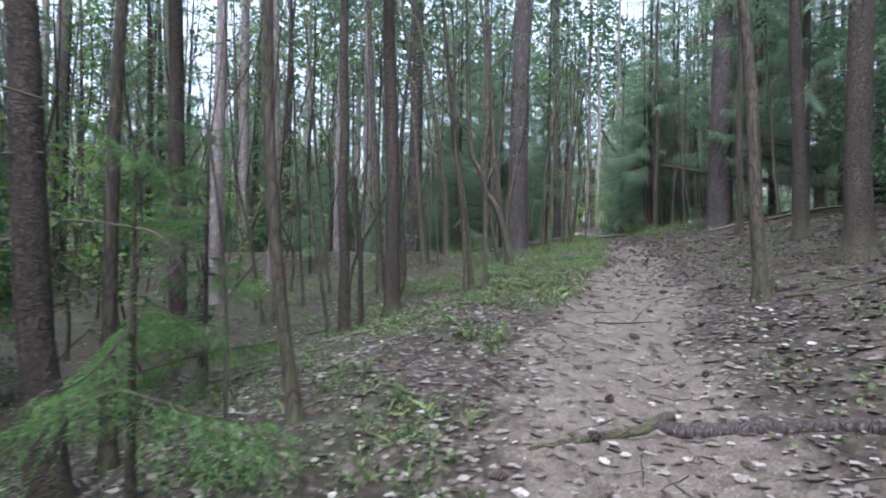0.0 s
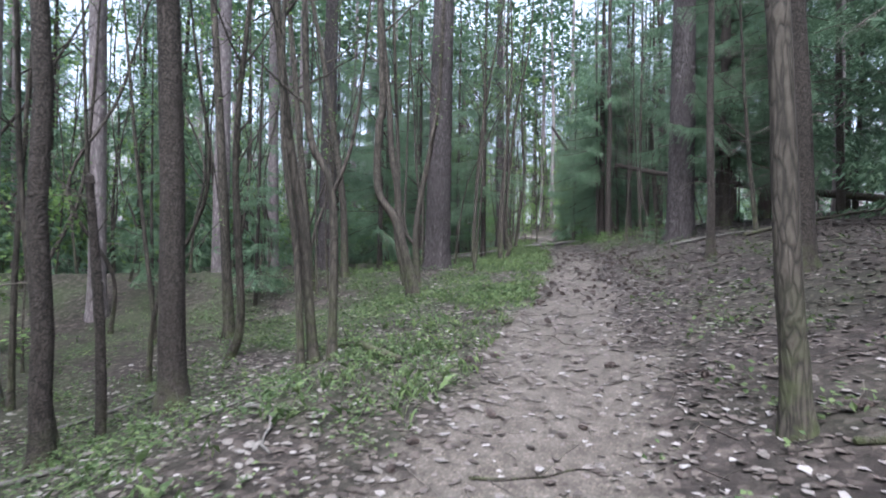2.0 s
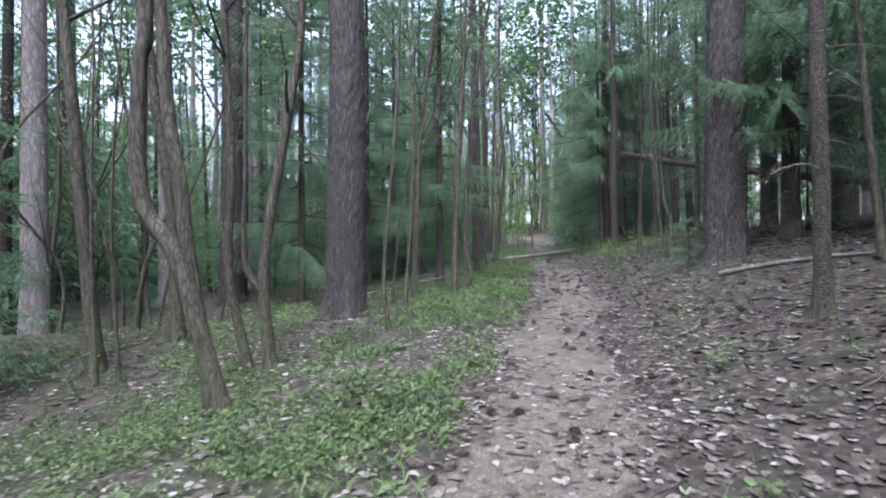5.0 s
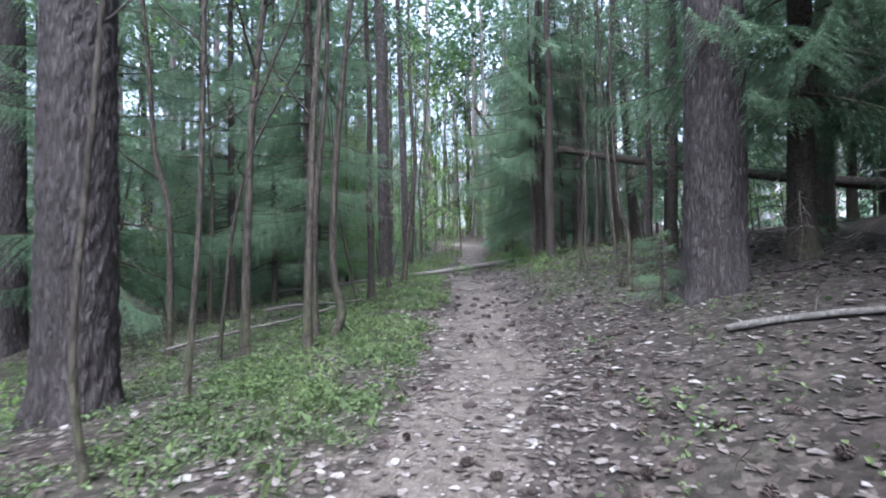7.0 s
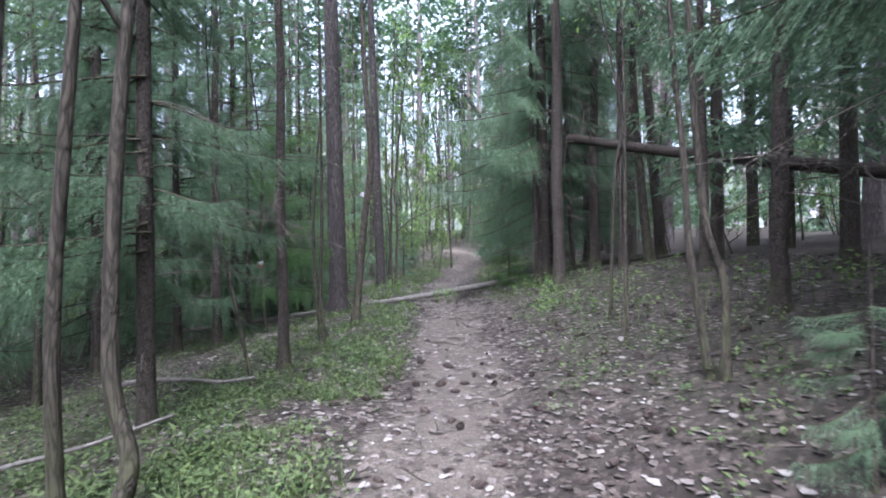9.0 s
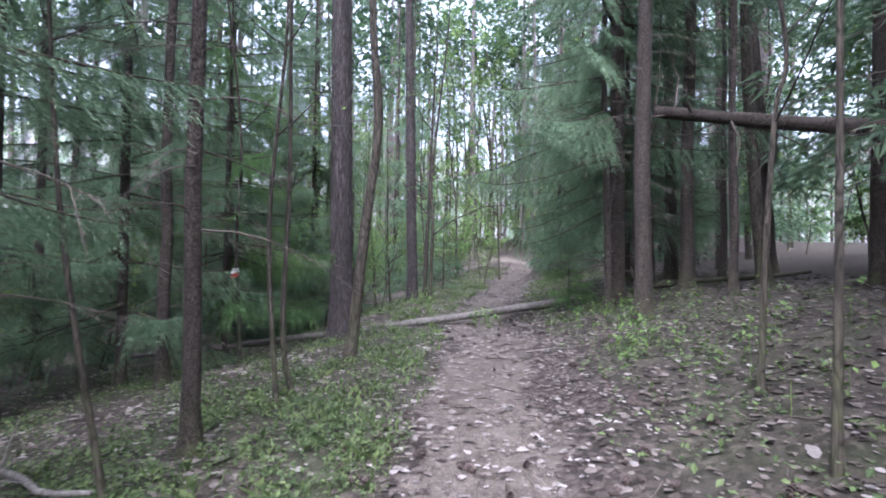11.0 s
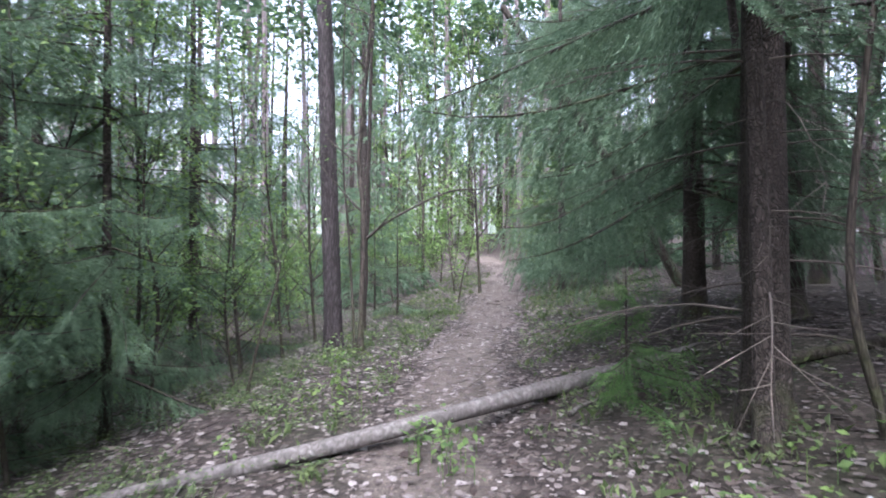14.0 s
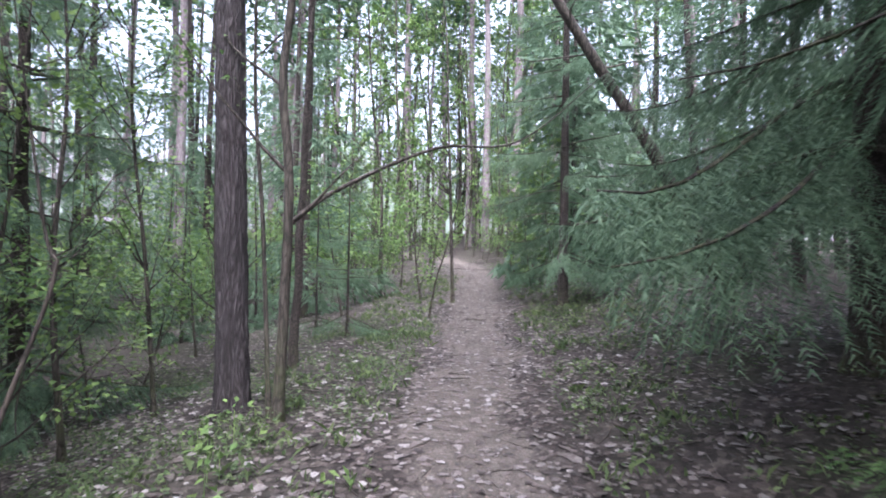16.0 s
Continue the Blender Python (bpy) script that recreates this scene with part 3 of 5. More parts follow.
def bare_spruce(x, y, r, top, height, seed, low=6.0, limbs=16, reach=0.9, near=False):
    """A straight dark conifer: bare below with dead limbs, green above."""
    z0 = float(ground(x, y))
    tree = thing("spruce_tree", x, y, z0, "tall dark brown spruce trunk with dead lower twigs", "tree", "bare-stemmed spruces")
    zs = np.concatenate([[-0.2, 0, 0.06, 0.14, 0.28, 0.5], np.linspace(0.9, height, 16)])
    lean = np.array([top[0], top[1]]) if top else np.zeros(2)
    wob = np.random.RandomState(seed).normal(0, 0.012, (len(zs), 2)) * np.clip(zs, 0, 1)[:, None]
    line = np.column_stack([np.clip(zs, 0, 99)[:, None] / height * lean + wob, zs])
    s = Shape()
    s.tube(line, r * (1 - 0.85 * np.clip(zs, 0, 99) / height) * (1 + 0.6 * np.exp(-np.clip(zs, 0, 99) / 0.13)), 16, 0, 0.05, seed)
    part("trunk", s, [BARK_SPRUCE], tree)
    if limbs:
        dead_limbs(tree, 0.9, low + 1, limbs, seed, r * 0.8, reach)
    key = (round(height / 3), seed % 3)
    if key not in FAR_TOPS:
        green = conifer_crown(round(height / 3) * 3.0, 5.0, 1.7, 300 + seed % 3, "upper", 4.6, 0.35)
        FAR_TOPS[key] = green.mesh("crown", [NEEDLES], False)
    part("crown", FAR_TOPS[key], [], tree, "green needle crown", kind="stuff")
    return tree


def green_spruce(x, y, r, height, low, reach, seed, fresh=False, gaps=0.0, limbs=10, per_metre=9, label="", kind="auto"):
    """A spruce with drooping green boughs low down."""
    z0 = float(ground(x, y))
    tree = thing("spruce_tree", x, y, z0, label or "dense green spruce with drooping feathery boughs", "tree", "leafy spruces")
    zs = np.concatenate([[-0.2, 0, 0.06, 0.14, 0.3], np.linspace(0.6, height, 12)])
    s = Shape()
    s.tube(np.column_stack([0 * zs, 0 * zs, zs]), r * (1 - 0.93 * np.clip(zs, 0, 99) / height) * (1 + 0.5 * np.exp(-np.clip(zs, 0, 99) / 0.13)), 14, 0, 0.05, seed)
    part("trunk", s, [BARK_SPRUCE], tree)
    hang_boughs(tree, height, low, reach, seed, kind, per_metre, gaps, fresh)
    if height > 6.5:
        part("crown", conifer_crown(height, low, reach, seed, kind, per_metre, gaps, 6.0, 0.1), [NEEDLES], tree, "green needle crown", False, "stuff")
    if limbs:
        dead_limbs(tree, 0.5, low + 1.2, limbs, seed, r * 0.8, min(1.4, reach * 0.7))
    return tree


PINE_TOP = []


def pine_crown(seed):
    rng = np.random.RandomState(seed)
    ends = []
    for _ in range(26):
        a, z, d = rng.uniform(0, 6.28), rng.uniform(11, 19), rng.uniform(0.5, 2.6)
        ends.append([d * math.cos(a), d * math.sin(a), z])
    return leafy(ends, 480, 0.42, 0.45, seed).mesh("crown", [PINE_NEEDLES], False)


def pine(x, y, r, top, seed, plated=True, stubs=5, height=19.0):
    z0 = float(ground(x, y))
    tree = thing("pine_tree", x, y, z0, "thick old pine trunk with grey-purple plated bark" if plated else "pale straight pine trunk standing back in the wood", "tree", "pines")
    if plated:
        part("trunk", bark_trunk(r, height, top, seed, 0.085 * r), [BARK_PINE], tree)
    else:
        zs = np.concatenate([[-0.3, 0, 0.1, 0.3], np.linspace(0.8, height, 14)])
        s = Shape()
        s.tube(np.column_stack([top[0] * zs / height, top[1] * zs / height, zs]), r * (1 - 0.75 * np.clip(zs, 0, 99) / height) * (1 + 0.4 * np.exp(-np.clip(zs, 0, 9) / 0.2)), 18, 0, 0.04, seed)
        part("trunk", s, [BARK_HAZED_PINE], tree)
    if stubs:
        dead_limbs(tree, 2.4, 9, stubs, seed, r * 0.85, 1.3)
    while len(PINE_TOP) < 3:
        PINE_TOP.append(pine_crown(400 + len(PINE_TOP)))
    part("crown", PINE_TOP[seed % 3], [], tree, "high sparse needle crown", kind="stuff")
    return tree


# ---------------------------------------------------------------- trees beside the path
# old pines close by
pine(1.65, 13.68, 0.265, (0.2, 0.0), 1)
pine(7.01, 14.10, 0.285, (0.1, 0.0), 2, stubs=7)
pine(4.26, 21.85, 0.155, (-0.3, 0.0), 3)
pine(5.20, 26.97, 0.125, (-0.5, 0.1), 4)
# pines further in; all but the first wear the bark paled for haze
pine(-1.37, 18.0, 0.25, (0.2, 0.0), 5)
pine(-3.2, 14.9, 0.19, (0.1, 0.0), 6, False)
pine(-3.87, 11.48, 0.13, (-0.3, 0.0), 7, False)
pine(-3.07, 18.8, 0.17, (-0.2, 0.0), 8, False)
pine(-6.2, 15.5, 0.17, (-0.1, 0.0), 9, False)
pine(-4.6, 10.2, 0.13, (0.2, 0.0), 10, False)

# straight dark trunks
bare_spruce(-1.25, 6.40, 0.068, (-0.25, 0.0), 13, 11, 5, 14, 0.5)
bare_spruce(-0.76, 7.20, 0.105, (-0.4, 0.0), 15, 12, 6, 10, 0.5)
bare_spruce(5.26, 8.05, 0.10, (-0.6, 0.0), 14, 13, 5, 18)
bare_spruce(5.69, 10.56, 0.06, (-0.2, 0.0), 13, 15, 5, 18)
bare_spruce(4.29, 5.62, 0.125, (-0.1, 0.0), 16, 14, 5, 22)
bare_spruce(-3.31, 6.48, 0.11, (-0.4, 0.0), 14, 16, 5, 14)
bare_spruce(-2.03, 2.74, 0.09, (-1.0, 0.0), 13, 17, 4, 10)
bare_spruce(3.84, 18.13, 0.055, (-0.1, 0.0), 12, 18, 4, 34, 0.8)
bare_spruce(7.98, 16.31, 0.066, (0.1, 0.0), 13, 19, 4, 30)
bare_spruce(9.24, 22.39, 0.10, (0.1, 0.0), 14, 20, 5, 18)
bare_spruce(9.14, 18.89, 0.06, (0.0, 0.0), 11, 21, 4, 24)
bare_spruce(7.9, 20.87, 0.1, (-0.1, 0.0), 14, 22, 5, 26)
bare_spruce(8.00, 22.24, 0.055, (-0.2, 0.1), 11, 23, 4, 18)
bare_spruce(11.69, 24.06, 0.13, (-1.0, 0.0), 14, 24, 5, 12)
bare_spruce(10.44, 23.48, 0.055, (0.0, 0.0), 11, 25, 5, 14)
bare_spruce(9.05, 20.95, 0.048, (0.0, 0.0), 10, 26, 5, 16)
bare_spruce(10.22, 24.82, 0.12, (-0.2, 0.0), 14, 27, 5, 16)
bare_spruce(9.87, 22.29, 0.037, (-0.1, 0.0), 9, 28, 5, 12)
bare_spruce(9.22, 24.06, 0.048, (-0.4, 0.2), 10, 29, 4, 14)
bare_spruce(9.46, 24.03, 0.062, (-0.3, 0.1), 11, 30, 4, 14)
bare_spruce(2.60, 20.49, 0.065, (0.0, 0.0), 11, 31, 4, 30)
bare_spruce(5.51, 28.49, 0.05, (0.3, 0.0), 9, 32, 3, 20)

# crooked slim stems by the first stretch
broadleaf(-2.72, 8.12, 0.032, [(-2.68, 8.12, 1.74), (-2.53, 8.12, 4.28)], 7, 40)
broadleaf(-2.92, 8.26, 0.03, [(-3.17, 8.27, 1.42), (-3.41, 8.28, 2.39), (-3.56, 8.29, 3.94)], 6, 41)
broadleaf(-0.89, 8.95, 0.05, [(-0.79, 8.95, 0.54), (-0.88, 8.96, 2.33), (-0.75, 8.97, 4.12)], 7.5, 42)
broadleaf(-1.34, 10.17, 0.075, [(-1.47, 10.17, 2.33), (-1.64, 10.18, 4.91)], 10, 43)
broadleaf(0.32, 7.50, 0.048, [(0.20, 7.50, 1.19), (0.06, 7.51, 2.07), (-0.06, 7.52, 3.17)], 8, 44)
broadleaf(0.50, 7.39, 0.042, [(0.48, 7.39, 1.42), (0.28, 7.40, 1.95), (0.22, 7.4, 3.0)], 7, 45, fork=(1.42, (0.66, 7.38, 1.95), (0.78, 7.36, 3.0)))
broadleaf(0.24, 7.36, 0.034, [(0.19, 7.35, 1.00), (0.06, 7.35, 2.06)], 6, 46)
broadleaf(-2.33, 10.19, 0.034, [(-2.62, 10.21, 2.39), (-2.87, 10.22, 4.96)], 7, 47)
broadleaf(-2.60, 9.36, 0.031, [(-2.78, 9.37, 2.39), (-2.89, 9.37, 4.69)], 7, 48)
broadleaf(-0.63, 12.15, 0.075, [(-0.81, 12.16, 2.08), (-1.04, 12.18, 4.53)], 9, 49)
broadleaf(3.04, 5.17, 0.064, [(2.97, 5.17, 0.90), (2.89, 5.18, 2.28)], 9, 50, limbs=5, low=3.5, label="slim straight grey stem beside the path")
broadleaf(7.05, 11.55, 0.04, [(6.88, 11.56, 1.6), (6.75, 11.57, 3.4)], 6, 51, leaves=60)
broadleaf(-0.84, 3.08, 0.042, [(-0.94, 3.09, 0.71), (-1.01, 3.09, 1.47), (-1.04, 3.09, 2.24)], 8, 52, low=2.6)
broadleaf(-1.96, 3.1, 0.046, [(-1.96, 3.1, 1.46), (-1.92, 3.1, 2.74)], 8, 53, low=2.8)
broadleaf(-1.09, 2.73, 0.014, [(-1.14, 2.73, 1.22)], 2.6, 54, leaves=20, limbs=3, low=0.8)
# the clump and the big pine's neighbours
broadleaf(1.22, 10.53, 0.07, [(0.92, 10.54, 1.10), (0.65, 10.56, 1.57), (0.64, 10.56, 2.50), (0.69, 10.55, 2.86)], 9, 55, low=3)
broadleaf(1.14, 10.60, 0.06, [(0.97, 10.6, 1.11), (0.92, 10.58, 1.66), (0.83, 10.59, 2.17), (0.78, 10.59, 2.89)], 9, 56, low=3)
broadleaf(1.05, 11.66, 0.045, [(0.87, 11.66, 0.94), (0.90, 11.66, 1.89), (0.83, 11.67, 3.33)], 8, 57, low=2)
broadleaf(1.25, 11.63, 0.056, [(1.21, 11.63, 1.00), (1.43, 11.62, 2.34), (1.56, 11.62, 3.29)], 8, 58, low=2, fork=(0.75, (1.02, 11.64, 1.0), (1.03, 11.64, 1.86), (1.05, 11.64, 3.30)))
broadleaf(-0.13, 12.81, 0.075, [(-0.18, 12.82, 1.36), (-0.38, 12.82, 2.77), (-0.51, 12.83, 3.62)], 9, 59)
broadleaf(-0.47, 11.88, 0.021, [(-0.51, 11.88, 1.62), (-0.48, 11.88, 3.48)], 5, 60, leaves=60)
broadleaf(-0.29, 11.94, 0.021, [(-0.36, 11.95, 1.59), (-0.25, 11.94, 3.48)], 5, 61, leaves=60)
broadleaf(2.30, 12.41, 0.022, [(2.25, 12.41, 0.70), (2.39, 12.40, 2.30), (2.43, 12.40, 3.37)], 5.5, 62, leaves=50)
broadleaf(2.43, 13.55, 0.025, [(2.54, 13.55, 1.67), (2.55, 13.55, 3.84)], 6, 63, leaves=60)
broadleaf(2.15, 15.55, 0.024, [(2.42, 15.53, 1.99), (3.12, 15.51, 3.47)], 4.5, 64, leaves=30, label="thin pale sapling leaning far over")
broadleaf(3.15, 14.79, 0.042, [(3.21, 14.79, 1.94), (3.34, 14.79, 4.31)], 8, 65)
broadleaf(3.39, 15.40, 0.045, [(3.46, 15.39, 0.29), (3.37, 15.40, 0.79), (3.42, 15.4, 2.02), (3.58, 15.38, 3.6)], 8, 66)
broadleaf(2.54, 14.95, 0.048, [(2.58, 14.95, 1.49), (2.65, 14.93, 2.65)], 7.5, 67, low=2.6, fork=(2.5, (2.85, 14.9, 3.0), (3.1, 14.85, 3.6)))
broadleaf(3.20, 15.25, 0.038, [(3.19, 15.25, 1.13), (3.34, 15.23, 3.13)], 7, 68, low=3)
broadleaf(1.36, 16.41, 0.045, [(1.37, 16.41, 1.76), (1.20, 16.44, 2.55)], 7, 69)
broadleaf(1.20, 18.76, 0.038, [(1.26, 18.75, 2.44), (1.17, 18.76, 4.74)], 7, 70)
broadleaf(6.88, 15.67, 0.026, [(6.77, 15.69, 0.80), (6.73, 15.69, 1.48), (6.66, 15.70, 2.33)], 6, 71, leaves=40, low=2)
broadleaf(6.93, 15.58, 0.028, [(6.93, 15.58, 0.61), (6.80, 15.59, 1.1), (6.72, 15.6, 2.4)], 6, 72, leaves=40, low=2)
broadleaf(6.97, 16.93, 0.02, [(6.98, 16.93, 2.52)], 5, 73, leaves=40)
broadleaf(3.63, 17.59, 0.02, [(3.40, 17.62, 1.20), (3.29, 17.64, 2.18)], 4, 74, leaves=30)
broadleaf(4.16, 18.90, 0.022, [(4.08, 18.91, 1.40), (4.19, 18.90, 2.99)], 5, 75, leaves=50)
broadleaf(10.3, 22.2, 0.095, [(10.15, 22.2, 1.46), (10.0, 22.2, 3.72)], 11, 76, limbs=8, low=4)
# by the fallen log
broadleaf(4.55, 20.35, 0.06, [(4.68, 20.34, 1.39), (4.80, 20.34, 2.48), (4.73, 20.34, 3.57)], 9, 77, low=3.2)
broadleaf(4.22, 19.15, 0.024, [(4.14, 19.15, 0.55), (4.17, 19.15, 1.77), (4.16, 19.15, 3.02)], 6, 78, leaves=50, low=2.4)
broadleaf(7.34, 17.96, 0.022, [(7.38, 17.96, 1.02), (7.43, 17.95, 1.77), (7.49, 17.95, 2.23)], 5, 79, leaves=40)
broadleaf(8.50, 22.04, 0.024, [(8.32, 22.05, 0.75), (8.39, 22.04, 1.75)], 5, 80, leaves=60)
MARKED = broadleaf(3.13, 21.3, 0.026, [(3.06, 21.3, 1.45), (3.09, 21.3, 2.6)], 6, 81, leaves=40, low=2, label="thin stem wearing a red and white trail tag")
broadleaf(5.58, 26.63, 0.042, [(5.63, 26.62, 1.65), (5.57, 26.63, 2.47), (5.62, 26.62, 3.10)], 8, 82, limbs=12, low=1.0, leaves=260, fork=(1.5, (6.0, 26.8, 1.75), (6.8, 27.0, 2.15), (7.6, 27.2, 2.3)))
broadleaf(5.50, 26.75, 0.02, [(5.43, 26.76, 1.44), (5.35, 26.78, 2.51)], 6, 83, limbs=8, leaves=160)
broadleaf(4.6, 24.9, 0.016, [(4.72, 24.9, 0.6), (4.9, 24.95, 1.25), (4.85, 24.95, 1.5)], 2.2, 84, leaves=40, limbs=4, low=0.8, label="pale bent sapling with a few leaves")
# leafy young trees in the last stretch
broadleaf(3.9, 27.2, 0.03, [(3.8, 27.2, 1.5)], 5, 85, leaves=900, limbs=22, low=0.5, label="young broadleaf tree thick with fresh leaves")
broadleaf(3.0, 26.0, 0.03, [(3.1, 26.0, 1.6)], 5.5, 86, leaves=900, limbs=22, low=0.5, label="young broadleaf tree thick with fresh leaves")
broadleaf(3.5, 25.3, 0.022, [(3.6, 25.3, 1.2), (3.5, 25.2, 2.2)], 4.5, 93, leaves=2400, limbs=32, leaf=0.058, low=0.4, label="young broadleaf tree thick with fresh leaves")
broadleaf(2.7, 24.7, 0.022, [(2.6, 24.7, 1.3), (2.8, 24.8, 2.3)], 4.5, 94, leaves=2400, limbs=32, leaf=0.058, low=0.4, label="young broadleaf tree thick with fresh leaves")
broadleaf(4.3, 28.0, 0.025, [(4.2, 28.0, 1.4)], 5, 95, leaves=2400, limbs=32, leaf=0.058, low=0.4, label="young broadleaf tree thick with fresh leaves")
broadleaf(4.15, 26.0, 0.018, [(4.05, 26.0, 1.0), (4.1, 26.1, 1.9)], 3.4, 96, leaves=1700, limbs=24, leaf=0.055, low=0.3, label="young broadleaf tree thick with fresh leaves")
broadleaf(3.1, 23.9, 0.02, [(3.0, 23.9, 1.2), (3.1, 24.0, 2.2)], 4.0, 97, leaves=1800, limbs=26, leaf=0.055, low=0.5, label="young broadleaf tree thick with fresh leaves")
broadleaf(4.6, 29.4, 0.03, [(4.5, 29.4, 1.6)], 6, 87, leaves=900, limbs=22, low=0.8, label="young broadleaf tree thick with fresh leaves")
broadleaf(8.3, 33.5, 0.04, [(8.2, 33.5, 2.6)], 8, 88, leaves=1500, limbs=30, low=1.2, label="young broadleaf tree thick with fresh leaves")
broadleaf(6.9, 35.5, 0.045, [(6.9, 35.5, 2.6)], 9, 89, leaves=1500, limbs=30, low=1.5, label="young broadleaf tree thick with fresh leaves")
broadleaf(11.8, 40.5, 0.05, [(11.7, 40.5, 2.6)], 9, 90, leaves=1500, limbs=30, low=0.8, label="young broadleaf tree thick with fresh leaves")
broadleaf(13.0, 46.0, 0.05, [(13.0, 46.0, 2.6)], 9, 91, leaves=1500, limbs=30, low=0.8, label="young broadleaf tree thick with fresh leaves")
broadleaf(7.5, 31.6, 0.018, [(7.62, 31.6, 0.7), (7.8, 31.6, 1.3)], 3, 92, leaves=60, limbs=6, low=0.8)

# spruces with green boughs near the ground
green_spruce(8.05, 14.2, 0.13, 15, 1.6, 2.3, 101, per_metre=14)
green_spruce(8.23, 22.55, 0.13, 15, 2.3, 2.8, 102, gaps=0.25, limbs=40, per_metre=9)
green_spruce(9.6, 25.6, 0.13, 14, 1.55, 3.0, 103, gaps=0.08, limbs=24, per_metre=12, label="big spruce whose long boughs sweep over the path")
green_spruce(3.0, 16.85, 0.07, 11, 1.5, 1.4, 104, limbs=14, per_metre=12)
green_spruce(1.3, 19.9, 0.08, 12, 1.2, 1.9, 105, gaps=0.3)
green_spruce(0.2, 17.6, 0.08, 12, 1.2, 1.9, 106, gaps=0.2)
green_spruce(2.75, 21.9, 0.04, 6, 0.95, 1.5, 107, True, 0.1)
green_spruce(2.1, 23.8, 0.08, 12, 0.6, 2.2, 108)
green_spruce(2.6, 29.0, 0.08, 12, 0.7, 2.1, 109)
green_spruce(1.2, 26.6, 0.08, 12, 0.7, 2.1, 110)
green_spruce(6.1, 30.3, 0.025, 2.6, 0.25, 0.85, 111, limbs=2, label="soft young spruce sapling at the path's edge")
green_spruce(5.6, 31.6, 0.025, 2.8, 0.25, 0.9, 112, limbs=2, label="soft young spruce sapling at the path's edge")
green_spruce(9.9, 31.5, 0.09, 12, 0.9, 2.0, 113, per_metre=7)
green_spruce(11.9, 35.5, 0.10, 13, 0.9, 2.2, 114, kind="far", per_metre=12)
green_spruce(-1.45, 2.5, 0.022, 2.1, 0.45, 0.95, 115, True, 0.35, 2, 13, label="small bright green spruce sapling under the trees")
green_spruce(-2.1, 4.6, 0.03, 2.7, 0.4, 1.1, 116, True, 0.3, 2, 13, label="small bright green spruce sapling under the trees")
green_spruce(7.8, 23.5, 0.016, 1.1, 0.12, 0.8, 117, True, 0.0, 0, 24, label="small bright green spruce sapling under the trees")
green_spruce(8.9, 15.0, 0.022, 2.2, 0.3, 0.8, 118, False, 0.2, 4, label="low dark spruce sapling under the trees")
green_spruce(9.8, 17.4, 0.09, 13, 2.6, 1.8, 119, gaps=0.4, limbs=20)
green_spruce(7.6, 11.6, 0.10, 14, 2.6, 1.9, 120, gaps=0.25, limbs=24)
green_spruce(6.55, 14.25, 0.012, 1.0, 0.15, 0.42, 121, limbs=0, per_metre=18, label="knee-high dark spruce sapling at the old pine's foot")
green_spruce(1.9, 21.0, 0.06, 11, 0.9, 1.8, 122, limbs=8)
green_spruce(0.1, 22.3, 0.07, 12, 0.8, 2.1, 123, limbs=6, per_metre=7)
green_spruce(3.3, 24.9, 0.05, 9, 0.6, 1.6, 124, limbs=6)
green_spruce(-0.6, 25.6, 0.07, 13, 0.8, 2.2, 125, limbs=4, per_metre=7)
green_spruce(-1.4, 20.2, 0.07, 12, 1.4, 2.0, 126, limbs=6, per_metre=7, gaps=0.2)

# ---------------------------------------------------------------- the wood beyond
def wood_spruce(i, bough):
    h = 12 + 2.5 * i
    t = thing("spruce_tree", 0, 0, -80, "dark spruce standing back in the wood", "tree", "spruces of the wood")
    s = Shape()
    s.tube([[0, 0, -0.4], [0, 0, 1], [0.05, 0, 5], [0, 0.1, h]], [0.12, 0.1, 0.08, 0.01], 8)
    part("trunk", s, [BARK_SPRUCE], t)
    part("crown", conifer_crown(h, 0.5 + 0.9 * i, 2.2, 500 + i, bough, 6.2 if bough == "back" else 4.2, 0.1), [NEEDLES], t, "green needle crown", False, "stuff")
    dead_limbs(t, 0.8, 5, 9, 510 + i, 0.08, 1.0, True)
    return t


def far_models():
    """A few far spruces, pines, broadleaf trees and bushes, each with a look of its own."""
    out = {"spruce": [], "far_spruce": [], "pine": [], "broadleaf": [], "bush": [], "grove": []}
    for i in range(3):
        for kind, bough in (("spruce", "back"), ("far_spruce", "far")):
            out[kind].append(wood_spruce(i, bough))
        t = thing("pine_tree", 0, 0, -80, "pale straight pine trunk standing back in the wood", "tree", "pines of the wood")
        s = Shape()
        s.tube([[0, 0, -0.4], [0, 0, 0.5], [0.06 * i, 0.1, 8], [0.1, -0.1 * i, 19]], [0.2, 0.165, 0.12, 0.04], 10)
        part("trunk", s, [BARK_HAZED_PINE], t)
        dead_limbs(t, 3, 11, 6, 520 + i, 0.12, 1.2, True)
        part("crown", PINE_TOP[i], [], t, "high sparse needle crown", kind="stuff")
        out["pine"].append(t)
        out["broadleaf"].append(broadleaf(0, 0, 0.045, [(0.1 * i - 0.1, 0.1, 1.8), (0.25 - 0.2 * i, 0.0, 4.0)], 8.5, 530 + i, 650, "slender broadleaf tree with fresh leaves in the wood", None, 18, 1.0, 0.1, True))
        out["grove"].append(broadleaf(0, 0, 0.09, [(0.2 * i - 0.2, 0.1, 4), (0.3 - 0.2 * i, 0.0, 8.0)], 14, 550 + i, 1400, "tall broadleaf tree in pale fresh leaf", None, 40, 0.8, 0.2, True))
        out["bush"].append(broadleaf(0, 0, 0.02, [(0.1, 0.1 * i, 0.8)], 2.4, 540 + i, 480, "leafy green bush in the undergrowth", None, 16, 0.15, 0.1, True, "bush", "bush"))
    return out


